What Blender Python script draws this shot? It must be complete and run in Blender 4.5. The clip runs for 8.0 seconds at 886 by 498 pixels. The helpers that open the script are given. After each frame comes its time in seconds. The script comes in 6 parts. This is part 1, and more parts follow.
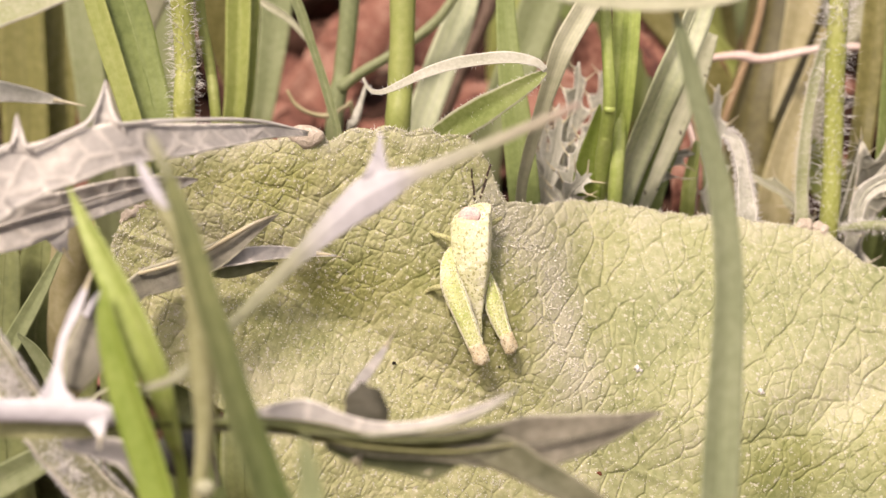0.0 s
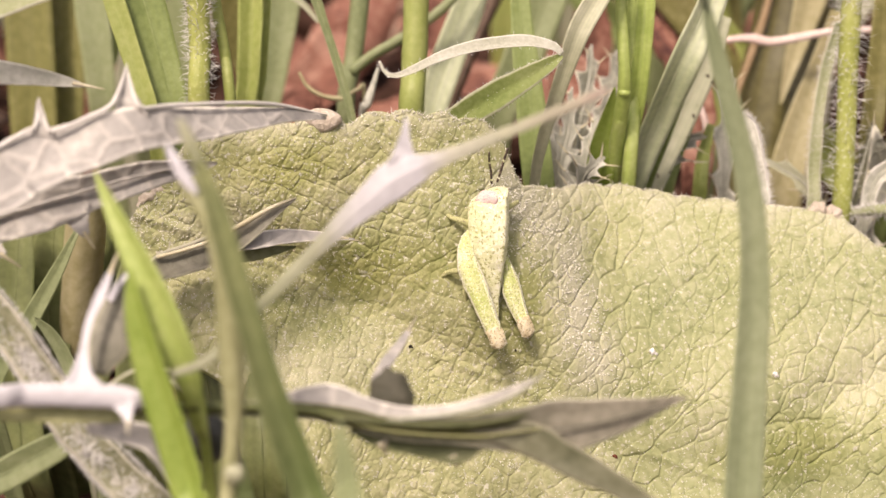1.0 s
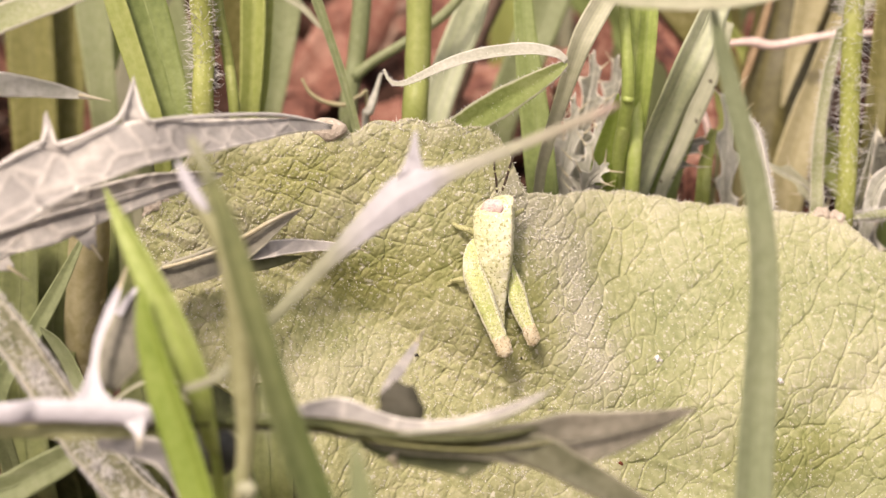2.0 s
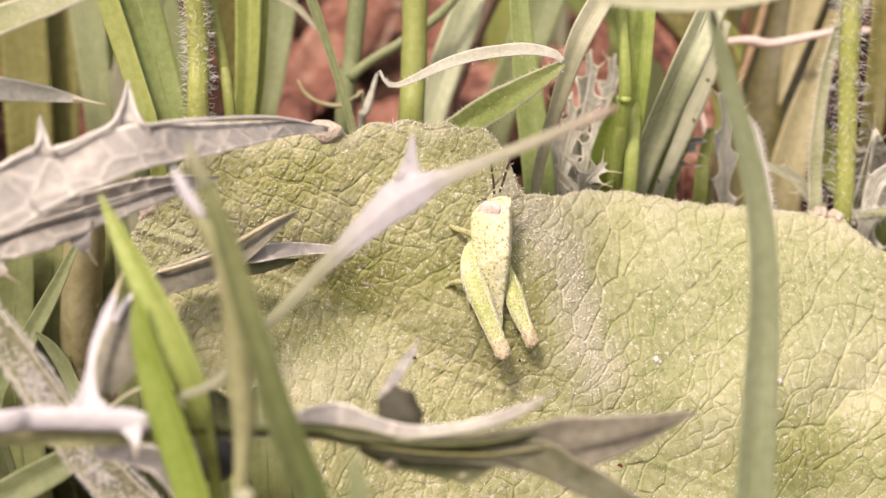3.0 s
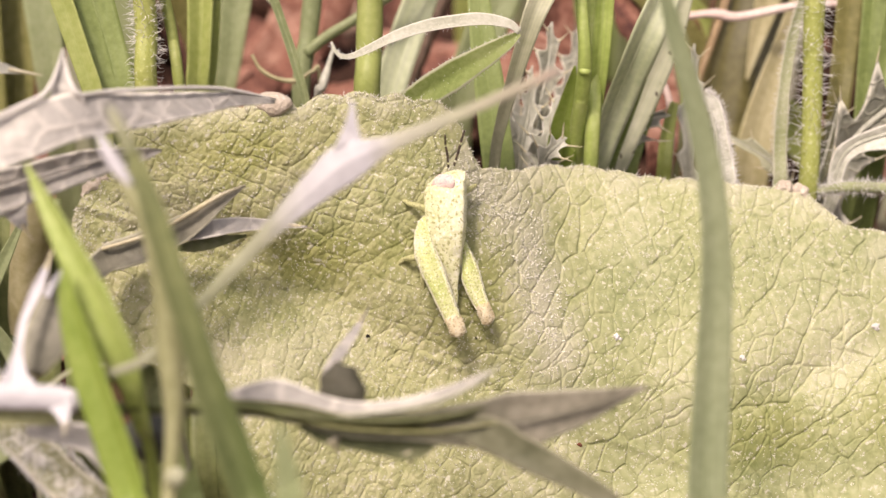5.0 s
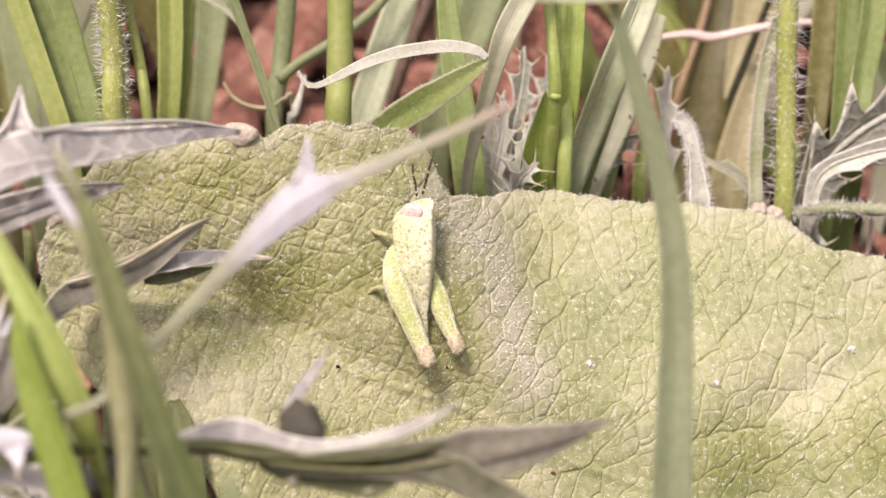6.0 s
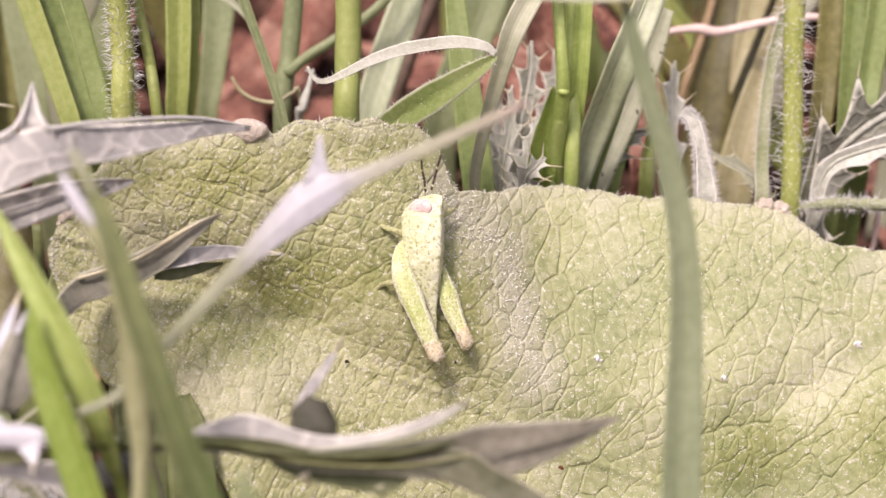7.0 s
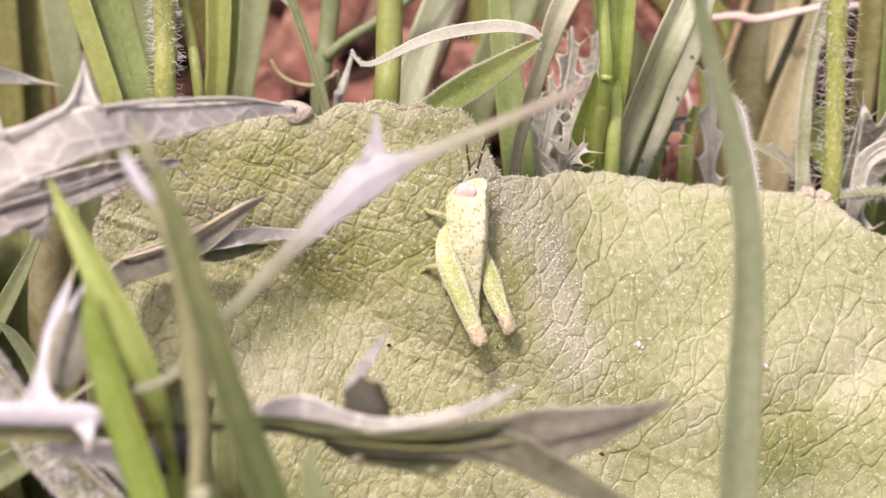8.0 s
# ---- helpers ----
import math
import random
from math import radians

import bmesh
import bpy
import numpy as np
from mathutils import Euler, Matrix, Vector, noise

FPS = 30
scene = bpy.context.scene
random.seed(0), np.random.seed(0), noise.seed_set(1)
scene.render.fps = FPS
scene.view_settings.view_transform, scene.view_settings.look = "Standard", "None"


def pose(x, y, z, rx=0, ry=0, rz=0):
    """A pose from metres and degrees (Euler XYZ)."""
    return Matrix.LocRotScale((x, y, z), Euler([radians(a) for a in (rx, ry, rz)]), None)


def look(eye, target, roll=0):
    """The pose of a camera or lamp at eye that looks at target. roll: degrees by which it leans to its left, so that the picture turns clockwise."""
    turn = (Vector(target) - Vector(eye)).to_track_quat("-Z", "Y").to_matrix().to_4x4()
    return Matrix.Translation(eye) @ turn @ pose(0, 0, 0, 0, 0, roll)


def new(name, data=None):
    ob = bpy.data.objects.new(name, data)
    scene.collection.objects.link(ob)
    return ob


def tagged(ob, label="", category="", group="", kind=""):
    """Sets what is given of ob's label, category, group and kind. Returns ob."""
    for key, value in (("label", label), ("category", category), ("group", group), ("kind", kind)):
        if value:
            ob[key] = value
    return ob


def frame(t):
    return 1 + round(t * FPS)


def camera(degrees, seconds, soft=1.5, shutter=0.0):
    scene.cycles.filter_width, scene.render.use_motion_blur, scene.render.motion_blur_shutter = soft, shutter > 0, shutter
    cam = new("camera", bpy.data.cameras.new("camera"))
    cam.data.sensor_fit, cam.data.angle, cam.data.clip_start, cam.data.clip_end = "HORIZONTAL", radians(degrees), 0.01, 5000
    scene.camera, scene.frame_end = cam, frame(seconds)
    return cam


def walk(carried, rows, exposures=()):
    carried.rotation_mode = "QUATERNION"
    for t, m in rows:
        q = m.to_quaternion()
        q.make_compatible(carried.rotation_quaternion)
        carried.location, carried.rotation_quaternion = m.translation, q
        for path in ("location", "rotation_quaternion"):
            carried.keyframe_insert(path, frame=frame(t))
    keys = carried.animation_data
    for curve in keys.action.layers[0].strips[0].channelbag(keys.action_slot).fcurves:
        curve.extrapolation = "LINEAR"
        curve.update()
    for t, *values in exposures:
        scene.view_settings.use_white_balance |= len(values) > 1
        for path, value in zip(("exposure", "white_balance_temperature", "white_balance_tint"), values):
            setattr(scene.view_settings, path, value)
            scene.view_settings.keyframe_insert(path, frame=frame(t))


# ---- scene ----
CM = 0.01  # lengths below are written in centimetres

cam = camera(35.0, 8.0, soft=1.42)
cam.data.dof.use_dof = True
cam.data.dof.focus_distance = 0.1065
cam.data.dof.aperture_fstop = 37.0
PATH = [
    (0, (0.00003, -0.09774, 0.07558), (-0.00007, -0.00252, 0.03132), 0.193),
    (0.5, (-0.00103, -0.09769, 0.07641), (-0.00067, -0.00287, 0.03130), 0.475),
    (1, (-0.00191, -0.09764, 0.07584), (-0.00134, -0.00307, 0.03022), 0.423),
    (1.5, (-0.00296, -0.09853, 0.07590), (-0.00226, -0.00413, 0.02995), 0.318),
    (1.7, (-0.00275, -0.09733, 0.07638), (-0.00173, -0.00301, 0.03025), 0.382),
    (2.8, (-0.00292, -0.09707, 0.07724), (-0.00210, -0.00259, 0.03143), 0.089),
    (3, (-0.00287, -0.09655, 0.07702), (-0.00156, -0.00231, 0.03074), 0.069),
    (3.5, (-0.00066, -0.09576, 0.07588), (0.00017, -0.00147, 0.02969), -0.373),
    (4, (-0.00134, -0.09616, 0.07600), (0.00071, -0.00232, 0.02894), 0.151),
    (5.3, (-0.00042, -0.09441, 0.07477), (0.00244, -0.00051, 0.02787), -0.111),
    (5.5, (-0.00034, -0.09434, 0.07497), (0.00323, -0.00018, 0.02864), 0.025),
    (6, (0.00171, -0.09362, 0.07569), (0.00418, 0.00066, 0.02954), -0.658),
    (6.5, (0.00055, -0.09373, 0.07667), (0.00335, 0.00028, 0.03000), -0.292),
    (7, (0.00115, -0.09374, 0.07634), (0.00353, 0.00016, 0.02941), -0.622),
    (7.5, (0.00043, -0.09323, 0.07562), (0.00257, 0.00034, 0.02802), -0.478),
    (8, (-0.00125, -0.09361, 0.07583), (0.00032, -0.00002, 0.02826), -0.238),
]
walk(cam, [(t, look(eye, target, roll)) for t, eye, target, roll in PATH], exposures=[(0, 0.15, 7500, 21), (5.3, 0.15, 7300, 21), (6.5, 0.13, 6650, 25), (8, 0.13, 6800, 25)])

# ---- sky, sun, exposure ----
SUN_ELEVATION, SUN_TURN = 63.0, 212.0  # degrees above the horizon, and clockwise from +y
world = bpy.data.worlds.new("sky")
scene.world = world
world.use_nodes = True
sky = world.node_tree.nodes.new("ShaderNodeTexSky")
sky.sky_type, sky.sun_disc = "NISHITA", False
sky.air_density, sky.dust_density, sky.ozone_density = 0.7, 6.0, 0.3
sky.sun_elevation, sky.sun_rotation = radians(SUN_ELEVATION), radians(SUN_TURN)
haze = world.node_tree.nodes.new("ShaderNodeHueSaturation")  # thin white haze over the blue
haze.inputs["Saturation"].default_value = 0.55
world.node_tree.links.new(sky.outputs[0], haze.inputs["Color"])
world.node_tree.links.new(haze.outputs[0], world.node_tree.nodes["Background"].inputs[0])
world.node_tree.nodes["Background"].inputs[1].default_value = 0.15
sun = new("sun", bpy.data.lights.new("sun", "SUN"))
sun.data.energy, sun.data.angle, sun.data.color = 2.55, radians(8.0), (1.0, 0.94, 0.87)
e, a = radians(SUN_ELEVATION), radians(SUN_TURN)
sun.matrix_world = look(Vector((math.sin(a) * math.cos(e), math.cos(a) * math.cos(e), math.sin(e))) * 2.0, (0, 0, 0))


# ---- materials ----
def ramp(nt, source, stops):
    node = nt.nodes.new("ShaderNodeValToRGB")
    nt.links.new(source, node.inputs[0])
    while len(node.color_ramp.elements) < len(stops):
        node.color_ramp.elements.new(0.5)
    for el, (at, col) in zip(node.color_ramp.elements, stops):
        el.position, el.color = at, (*col, 1.0)
    return node.outputs[0]


def noise_node(nt, where, scale, detail=4.0, rough=0.55):
    node = nt.nodes.new("ShaderNodeTexNoise")
    node.inputs["Scale"].default_value, node.inputs["Detail"].default_value, node.inputs["Roughness"].default_value = scale, detail, rough
    nt.links.new(where, node.inputs["Vector"])
    return node.outputs[0]


def math_node(nt, op, a, b):
    node = nt.nodes.new("ShaderNodeMath")
    node.operation = op
    for n, v in enumerate((a, b)):
        if isinstance(v, (int, float)):
            node.inputs[n].default_value = v
        else:
            nt.links.new(v, node.inputs[n])
    return node.outputs[0]


def mixed(nt, fac, a, b, mode="MIX"):
    node = nt.nodes.new("ShaderNodeMix")
    node.data_type, node.blend_type = "RGBA", mode
    for key, v in ((0, fac), (6, a), (7, b)):
        if isinstance(v, (int, float)):
            node.inputs[key].default_value = v
        elif isinstance(v, tuple):
            node.inputs[key].default_value = (*v, 1.0)
        else:
            nt.links.new(v, node.inputs[key])
    return node.outputs[2]


def plant_material(name, dark, mid, light, grain=0.35, patch=4.0, rough=0.5, thin=0.3, veins=0, vein_tone=1.25, relief=0.15, edge=None, fleck=None, dots=None, gloss=0.4, net=0.0, felt=None, along=None, dot_at=0.35):
    """grain, patch: sizes in mm of the fine and the broad variation; veins: stripes across the width; edge: the colour of the margins."""
    m = bpy.data.materials.new(name)
    m.use_nodes = True
    nt = m.node_tree
    bsdf, out = nt.nodes["Principled BSDF"], nt.nodes["Material Output"]
    co = nt.nodes.new("ShaderNodeTexCoord")
    info = nt.nodes.new("ShaderNodeObjectInfo")
    shift = nt.nodes.new("ShaderNodeVectorMath")
    nt.links.new(co.outputs["Object"], shift.inputs[0])
    nt.links.new(info.outputs["Random"], shift.inputs[1])
    where = shift.outputs[0]
    fine = noise_node(nt, where, 1000.0 / grain / 2.0, 3.0)
    broad = noise_node(nt, where, 1000.0 / patch / 2.0, 3.0)
    tone = math_node(nt, "ADD", math_node(nt, "MULTIPLY", fine, 0.45), math_node(nt, "MULTIPLY", broad, 0.55))
    col = ramp(nt, tone, [(0.34, dark), (0.5, mid), (0.66, light)])
    height = fine
    if along:
        place = nt.nodes.new("ShaderNodeSeparateXYZ")
        nt.links.new(co.outputs["Object"], place.inputs[0])
        x0, x1, stops = along
        way = math_node(nt, "DIVIDE", math_node(nt, "SUBTRACT", place.outputs[0], x0 * CM), (x1 - x0) * CM)
        way = math_node(nt, "ADD", way, math_node(nt, "MULTIPLY", math_node(nt, "SUBTRACT", broad, 0.5), 0.12))
        col = mixed(nt, 1.0, col, ramp(nt, way, stops), "MULTIPLY")
    if veins or edge or felt:
        uv = nt.nodes.new("ShaderNodeUVMap")
        uv.uv_map = "across"
        split = nt.nodes.new("ShaderNodeSeparateXYZ")
        nt.links.new(uv.outputs[0], split.inputs[0])
        u = split.outputs[0]
    if veins:
        wob = math_node(nt, "ADD", math_node(nt, "MULTIPLY", u, 6.2832 * veins), math_node(nt, "MULTIPLY", broad, 5.0))
        stripe = math_node(nt, "ADD", math_node(nt, "MULTIPLY", math_node(nt, "SINE", wob, 0.0), 0.5), 0.5)
        bright = mixed(nt, 1.0, col, (vein_tone, vein_tone, vein_tone * 0.95), "MULTIPLY")
        col = mixed(nt, math_node(nt, "MULTIPLY", stripe, 0.6), col, bright)
        height = math_node(nt, "ADD", math_node(nt, "MULTIPLY", stripe, 0.09), math_node(nt, "MULTIPLY", fine, 0.4))
    if edge:
        far = math_node(nt, "MULTIPLY", math_node(nt, "ABSOLUTE", math_node(nt, "SUBTRACT", u, 0.5), 0.0), 2.0)
        rim = math_node(nt, "ADD", far, math_node(nt, "MULTIPLY", math_node(nt, "SUBTRACT", fine, 0.5), 0.12))
        col = mixed(nt, ramp(nt, rim, [(0.78, (0, 0, 0)), (0.93, (1, 1, 1))]), col, edge)
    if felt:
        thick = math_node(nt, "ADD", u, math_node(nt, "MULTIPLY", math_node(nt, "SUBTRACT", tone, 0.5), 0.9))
        # thin cover goes greener and darker; this also holds the leaf's painted shade
        bare_shade = mixed(nt, 1.0, col, (0.8, 0.81, 0.6), "MULTIPLY")
        col = mixed(nt, ramp(nt, thick, [(0.0, (0, 0, 0)), (0.42, (1, 1, 1))]), bare_shade, col)
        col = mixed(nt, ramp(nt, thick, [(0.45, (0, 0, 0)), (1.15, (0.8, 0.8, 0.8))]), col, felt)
    if fleck:
        spots = noise_node(nt, where, 1000.0 / (grain * 1.3), 2.0)
        col = mixed(nt, ramp(nt, spots, [(0.6, (0, 0, 0)), (0.68, (1, 1, 1))]), col, fleck)
    if net:
        cells = nt.nodes.new("ShaderNodeTexVoronoi")
        cells.feature = "DISTANCE_TO_EDGE"
        cells.inputs["Scale"].default_value = 1000.0 / net
        warp = nt.nodes.new("ShaderNodeMix")
        warp.data_type = "VECTOR"
        warp.inputs[0].default_value = 0.0006
        jitter = nt.nodes.new("ShaderNodeTexNoise")
        jitter.inputs["Scale"].default_value = 700.0
        nt.links.new(where, jitter.inputs["Vector"])
        nt.links.new(where, warp.inputs[4])
        nt.links.new(jitter.outputs[1], warp.inputs[5])
        nt.links.new(warp.outputs[1], cells.inputs["Vector"])
        line = ramp(nt, cells.outputs[0], [(0.03, (1, 1, 1)), (0.13, (0, 0, 0))])
        pale = mixed(nt, 1.0, col, (1.38, 1.37, 1.34), "MULTIPLY")
        col = mixed(nt, math_node(nt, "MULTIPLY", line, 0.75), col, pale)
        height = math_node(nt, "ADD", math_node(nt, "MULTIPLY", height, 0.5), math_node(nt, "MULTIPLY", line, 0.9))
    if dots:
        size = 1000.0 / (grain * 1.5)
        specks = noise_node(nt, where, size, 1.0)
        col = mixed(nt, ramp(nt, specks, [(dot_at, (1, 1, 1)), (dot_at + 0.07, (0, 0, 0))]), col, dots)
    nt.links.new(col, bsdf.inputs["Base Color"])
    bsdf.inputs["Roughness"].default_value = rough
    bsdf.inputs["Specular IOR Level"].default_value = gloss
    bump = nt.nodes.new("ShaderNodeBump")
    bump.inputs["Strength"].default_value, bump.inputs["Distance"].default_value = relief, 0.0002
    nt.links.new(height, bump.inputs["Height"])
    nt.links.new(bump.outputs[0], bsdf.inputs["Normal"])
    if thin:
        glow = nt.nodes.new("ShaderNodeBsdfTranslucent")
        nt.links.new(col, glow.inputs[0])
        mix = nt.nodes.new("ShaderNodeMixShader")
        mix.inputs[0].default_value = thin
        nt.links.new(bsdf.outputs[0], mix.inputs[1])
        nt.links.new(glow.outputs[0], mix.inputs[2])
        nt.links.new(mix.outputs[0], out.inputs[0])
    return m


M = {
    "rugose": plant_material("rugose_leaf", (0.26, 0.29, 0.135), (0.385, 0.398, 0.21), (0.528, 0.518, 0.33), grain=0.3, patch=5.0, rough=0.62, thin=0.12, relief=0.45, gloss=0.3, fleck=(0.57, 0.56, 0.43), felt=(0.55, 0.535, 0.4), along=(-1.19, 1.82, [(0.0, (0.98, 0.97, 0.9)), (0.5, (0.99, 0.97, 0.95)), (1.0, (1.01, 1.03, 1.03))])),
    "leaf_hair": plant_material("leaf_hair", (0.8, 0.78, 0.68), (0.88, 0.86, 0.77), (0.93, 0.91, 0.85), rough=0.3, thin=0.1, relief=0.0, gloss=0.8),
    "grass_bright": plant_material("bright_grass", (0.29, 0.35, 0.09), (0.375, 0.435, 0.135), (0.46, 0.51, 0.19), grain=0.3, patch=8.0, rough=0.45, thin=0.3, veins=9, vein_tone=1.05),
    "grass_vivid": plant_material("vivid_grass", (0.23, 0.33, 0.055), (0.31, 0.415, 0.09), (0.4, 0.49, 0.14), grain=0.3, patch=8.0, rough=0.45, thin=0.3, veins=6, vein_tone=1.05),
    "grass_dark": plant_material("dark_grass", (0.18, 0.24, 0.075), (0.25, 0.32, 0.11), (0.32, 0.39, 0.16), grain=0.3, patch=6.0, rough=0.45, thin=0.25, veins=5, vein_tone=1.05),
    "grass_grey": plant_material("grey_green_grass", (0.235, 0.285, 0.135), (0.31, 0.36, 0.185), (0.39, 0.43, 0.25), grain=0.3, patch=8.0, rough=0.5, thin=0.35, veins=8, vein_tone=1.05),
    "grass_pale": plant_material("pale_grass", (0.38, 0.395, 0.26), (0.47, 0.48, 0.34), (0.56, 0.56, 0.43), grain=0.3, patch=6.0, rough=0.55, thin=0.25, veins=7, vein_tone=1.15),
    "grass_sage": plant_material("sage_green_grass", (0.36, 0.42, 0.25), (0.46, 0.51, 0.33), (0.56, 0.6, 0.43), grain=0.3, patch=6.0, rough=0.4, thin=0.2, veins=4, vein_tone=1.2, gloss=0.6),
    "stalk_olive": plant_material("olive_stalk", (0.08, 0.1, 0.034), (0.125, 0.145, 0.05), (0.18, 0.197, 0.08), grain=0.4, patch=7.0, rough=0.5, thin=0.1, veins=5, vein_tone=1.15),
    "straw": plant_material("dry_straw", (0.15, 0.14, 0.045), (0.235, 0.22, 0.08), (0.36, 0.33, 0.16), grain=0.4, patch=9.0, rough=0.5, thin=0.2, veins=11, vein_tone=1.22),
    "stem_brown": plant_material("brown_olive_stem", (0.05, 0.046, 0.014), (0.085, 0.077, 0.025), (0.145, 0.13, 0.052), grain=0.4, patch=9.0, rough=0.28, thin=0.0, veins=3, vein_tone=1.2, gloss=0.7),
    "thistle": plant_material("thistle_blade", (0.31, 0.3, 0.28), (0.405, 0.39, 0.365), (0.5, 0.485, 0.455), grain=0.3, patch=2.5, rough=0.6, thin=0.12, edge=(0.76, 0.74, 0.68), relief=0.4, net=2.4),
    "thistle_plain": plant_material("thistle_lobe", (0.31, 0.3, 0.28), (0.405, 0.39, 0.365), (0.5, 0.485, 0.455), grain=0.3, patch=2.5, rough=0.6, thin=0.12, relief=0.4, net=2.4),
    # darker copy of the thistle blade, its shade put into the colour
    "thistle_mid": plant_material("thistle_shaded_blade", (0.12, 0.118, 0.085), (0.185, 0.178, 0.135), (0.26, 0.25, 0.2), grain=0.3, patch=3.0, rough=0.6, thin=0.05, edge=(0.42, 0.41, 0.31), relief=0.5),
    "fork_arm": plant_material("lilac_white_to_cream_leaf", (0.49, 0.485, 0.51), (0.57, 0.565, 0.595), (0.65, 0.645, 0.675), grain=0.3, patch=2.5, rough=0.6, thin=0.08, relief=0.35, along=(-1.74, 0.70, [(0.0, (0.6, 0.62, 0.42)), (0.26, (0.52, 0.55, 0.32)), (0.36, (0.64, 0.66, 0.44)), (0.46, (0.97, 0.97, 0.95)), (0.6, (1, 1, 1)), (0.67, (0.88, 0.88, 0.68)), (0.8, (0.8, 0.81, 0.55)), (0.93, (0.87, 0.8, 0.58)), (1.0, (0.92, 0.68, 0.56))])),
    "grass_mild": plant_material("soft_green_grass", (0.215, 0.26, 0.14), (0.275, 0.32, 0.185), (0.345, 0.385, 0.24), grain=0.3, patch=8.0, rough=0.45, thin=0.22, veins=5, vein_tone=1.08),
    "stem_buff": plant_material("olive_buff_stem", (0.25, 0.26, 0.12), (0.33, 0.335, 0.175), (0.42, 0.415, 0.25), grain=0.3, patch=6.0, rough=0.55, thin=0.1, relief=0.3),
    "grass_light": plant_material("light_green_grass", (0.32, 0.42, 0.1), (0.42, 0.52, 0.155), (0.52, 0.6, 0.24), grain=0.3, patch=8.0, rough=0.4, thin=0.25, veins=5, vein_tone=1.15, gloss=0.6),
    "twig_dark": plant_material("dark_brown_stem", (0.07, 0.045, 0.03), (0.13, 0.085, 0.06), (0.2, 0.14, 0.1), grain=0.4, patch=3.0, rough=0.7, thin=0.0, relief=0.6),
    # left part is greener, and darkened for the shade under the wing
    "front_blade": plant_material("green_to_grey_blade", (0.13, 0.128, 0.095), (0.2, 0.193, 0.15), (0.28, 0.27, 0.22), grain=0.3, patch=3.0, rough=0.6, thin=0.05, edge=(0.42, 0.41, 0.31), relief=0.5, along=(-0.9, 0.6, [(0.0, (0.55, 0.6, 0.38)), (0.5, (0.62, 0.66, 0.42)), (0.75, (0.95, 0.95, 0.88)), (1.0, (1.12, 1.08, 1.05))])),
    # underside with its shade put into the base colour
    "thistle_under_shade": plant_material("thistle_shaded_underside", (0.08, 0.085, 0.045), (0.13, 0.132, 0.078), (0.19, 0.188, 0.125), grain=0.35, patch=3.0, rough=0.6, thin=0.03, edge=(0.2, 0.19, 0.13), relief=0.5),
    "thistle_white": plant_material("white_rib", (0.49, 0.485, 0.51), (0.57, 0.565, 0.595), (0.65, 0.645, 0.675), grain=0.3, patch=2.5, rough=0.6, thin=0.05, relief=0.35),
    "rib_green": plant_material("green_rib", (0.2, 0.21, 0.08), (0.28, 0.285, 0.12), (0.36, 0.36, 0.18), grain=0.3, patch=3.0, rough=0.5, thin=0.1, relief=0.2),
    "margin_white": plant_material("white_margin", (0.62, 0.6, 0.55), (0.72, 0.7, 0.65), (0.8, 0.78, 0.74), grain=0.2, patch=2.0, rough=0.5, thin=0.1, relief=0.2),
    "spine": plant_material("pale_spine", (0.6, 0.54, 0.34), (0.7, 0.64, 0.45), (0.78, 0.74, 0.58), grain=0.2, patch=2.0, rough=0.4, thin=0.2, relief=0.0),
    "fuzzy": plant_material("downy_leaf", (0.3, 0.34, 0.16), (0.43, 0.46, 0.28), (0.56, 0.57, 0.42), grain=0.15, patch=2.5, rough=0.7, thin=0.3, relief=0.5, edge=(0.66, 0.65, 0.54)),
    "fuzzy_pale": plant_material("white_downy_leaf", (0.37, 0.38, 0.29), (0.48, 0.485, 0.39), (0.6, 0.6, 0.52), grain=0.15, patch=2.5, rough=0.7, thin=0.2, relief=0.6, edge=(0.72, 0.71, 0.63)),
    "mottled": plant_material("mottled_downy_leaf", (0.15, 0.165, 0.085), (0.27, 0.275, 0.17), (0.45, 0.44, 0.33), grain=0.3, patch=1.3, rough=0.7, thin=0.2, relief=0.8, edge=(0.6, 0.58, 0.48), fleck=(0.62, 0.6, 0.52)),
    "fuzzy_green": plant_material("downy_green_leaf", (0.2, 0.27, 0.07), (0.28, 0.35, 0.11), (0.36, 0.42, 0.17), grain=0.2, patch=3.0, rough=0.6, thin=0.3, relief=0.4, edge=(0.55, 0.56, 0.4)),
    "hairy_stem": plant_material("hairy_stem", (0.29, 0.33, 0.08), (0.38, 0.42, 0.12), (0.47, 0.5, 0.19), grain=0.25, patch=3.0, rough=0.5, thin=0.15, relief=0.6, fleck=(0.55, 0.58, 0.3)),
    "hair": plant_material("stem_hair", (0.84, 0.83, 0.8), (0.9, 0.89, 0.86), (0.94, 0.93, 0.91), rough=0.35, thin=0.12, relief=0.0),
    "twig_pink": plant_material("pink_twig", (0.58, 0.43, 0.38), (0.69, 0.54, 0.49), (0.78, 0.66, 0.6), grain=0.3, patch=4.0, rough=0.6, thin=0.0, relief=0.5),
    "twig_orange": plant_material("orange_stem", (0.24, 0.16, 0.08), (0.33, 0.23, 0.13), (0.43, 0.32, 0.2), grain=0.3, patch=4.0, rough=0.6, thin=0.1, relief=0.4),
    "soil": plant_material("red_soil", (0.008, 0.005, 0.004), (0.055, 0.028, 0.02), (0.17, 0.09, 0.066), grain=0.7, patch=5.0, rough=0.9, thin=0.0, relief=1.0, gloss=0.1),
    "litter": plant_material("dead_leaf", (0.07, 0.025, 0.02), (0.27, 0.115, 0.08), (0.55, 0.33, 0.25), grain=0.5, patch=3.5, rough=0.8, thin=0.12, relief=1.0),
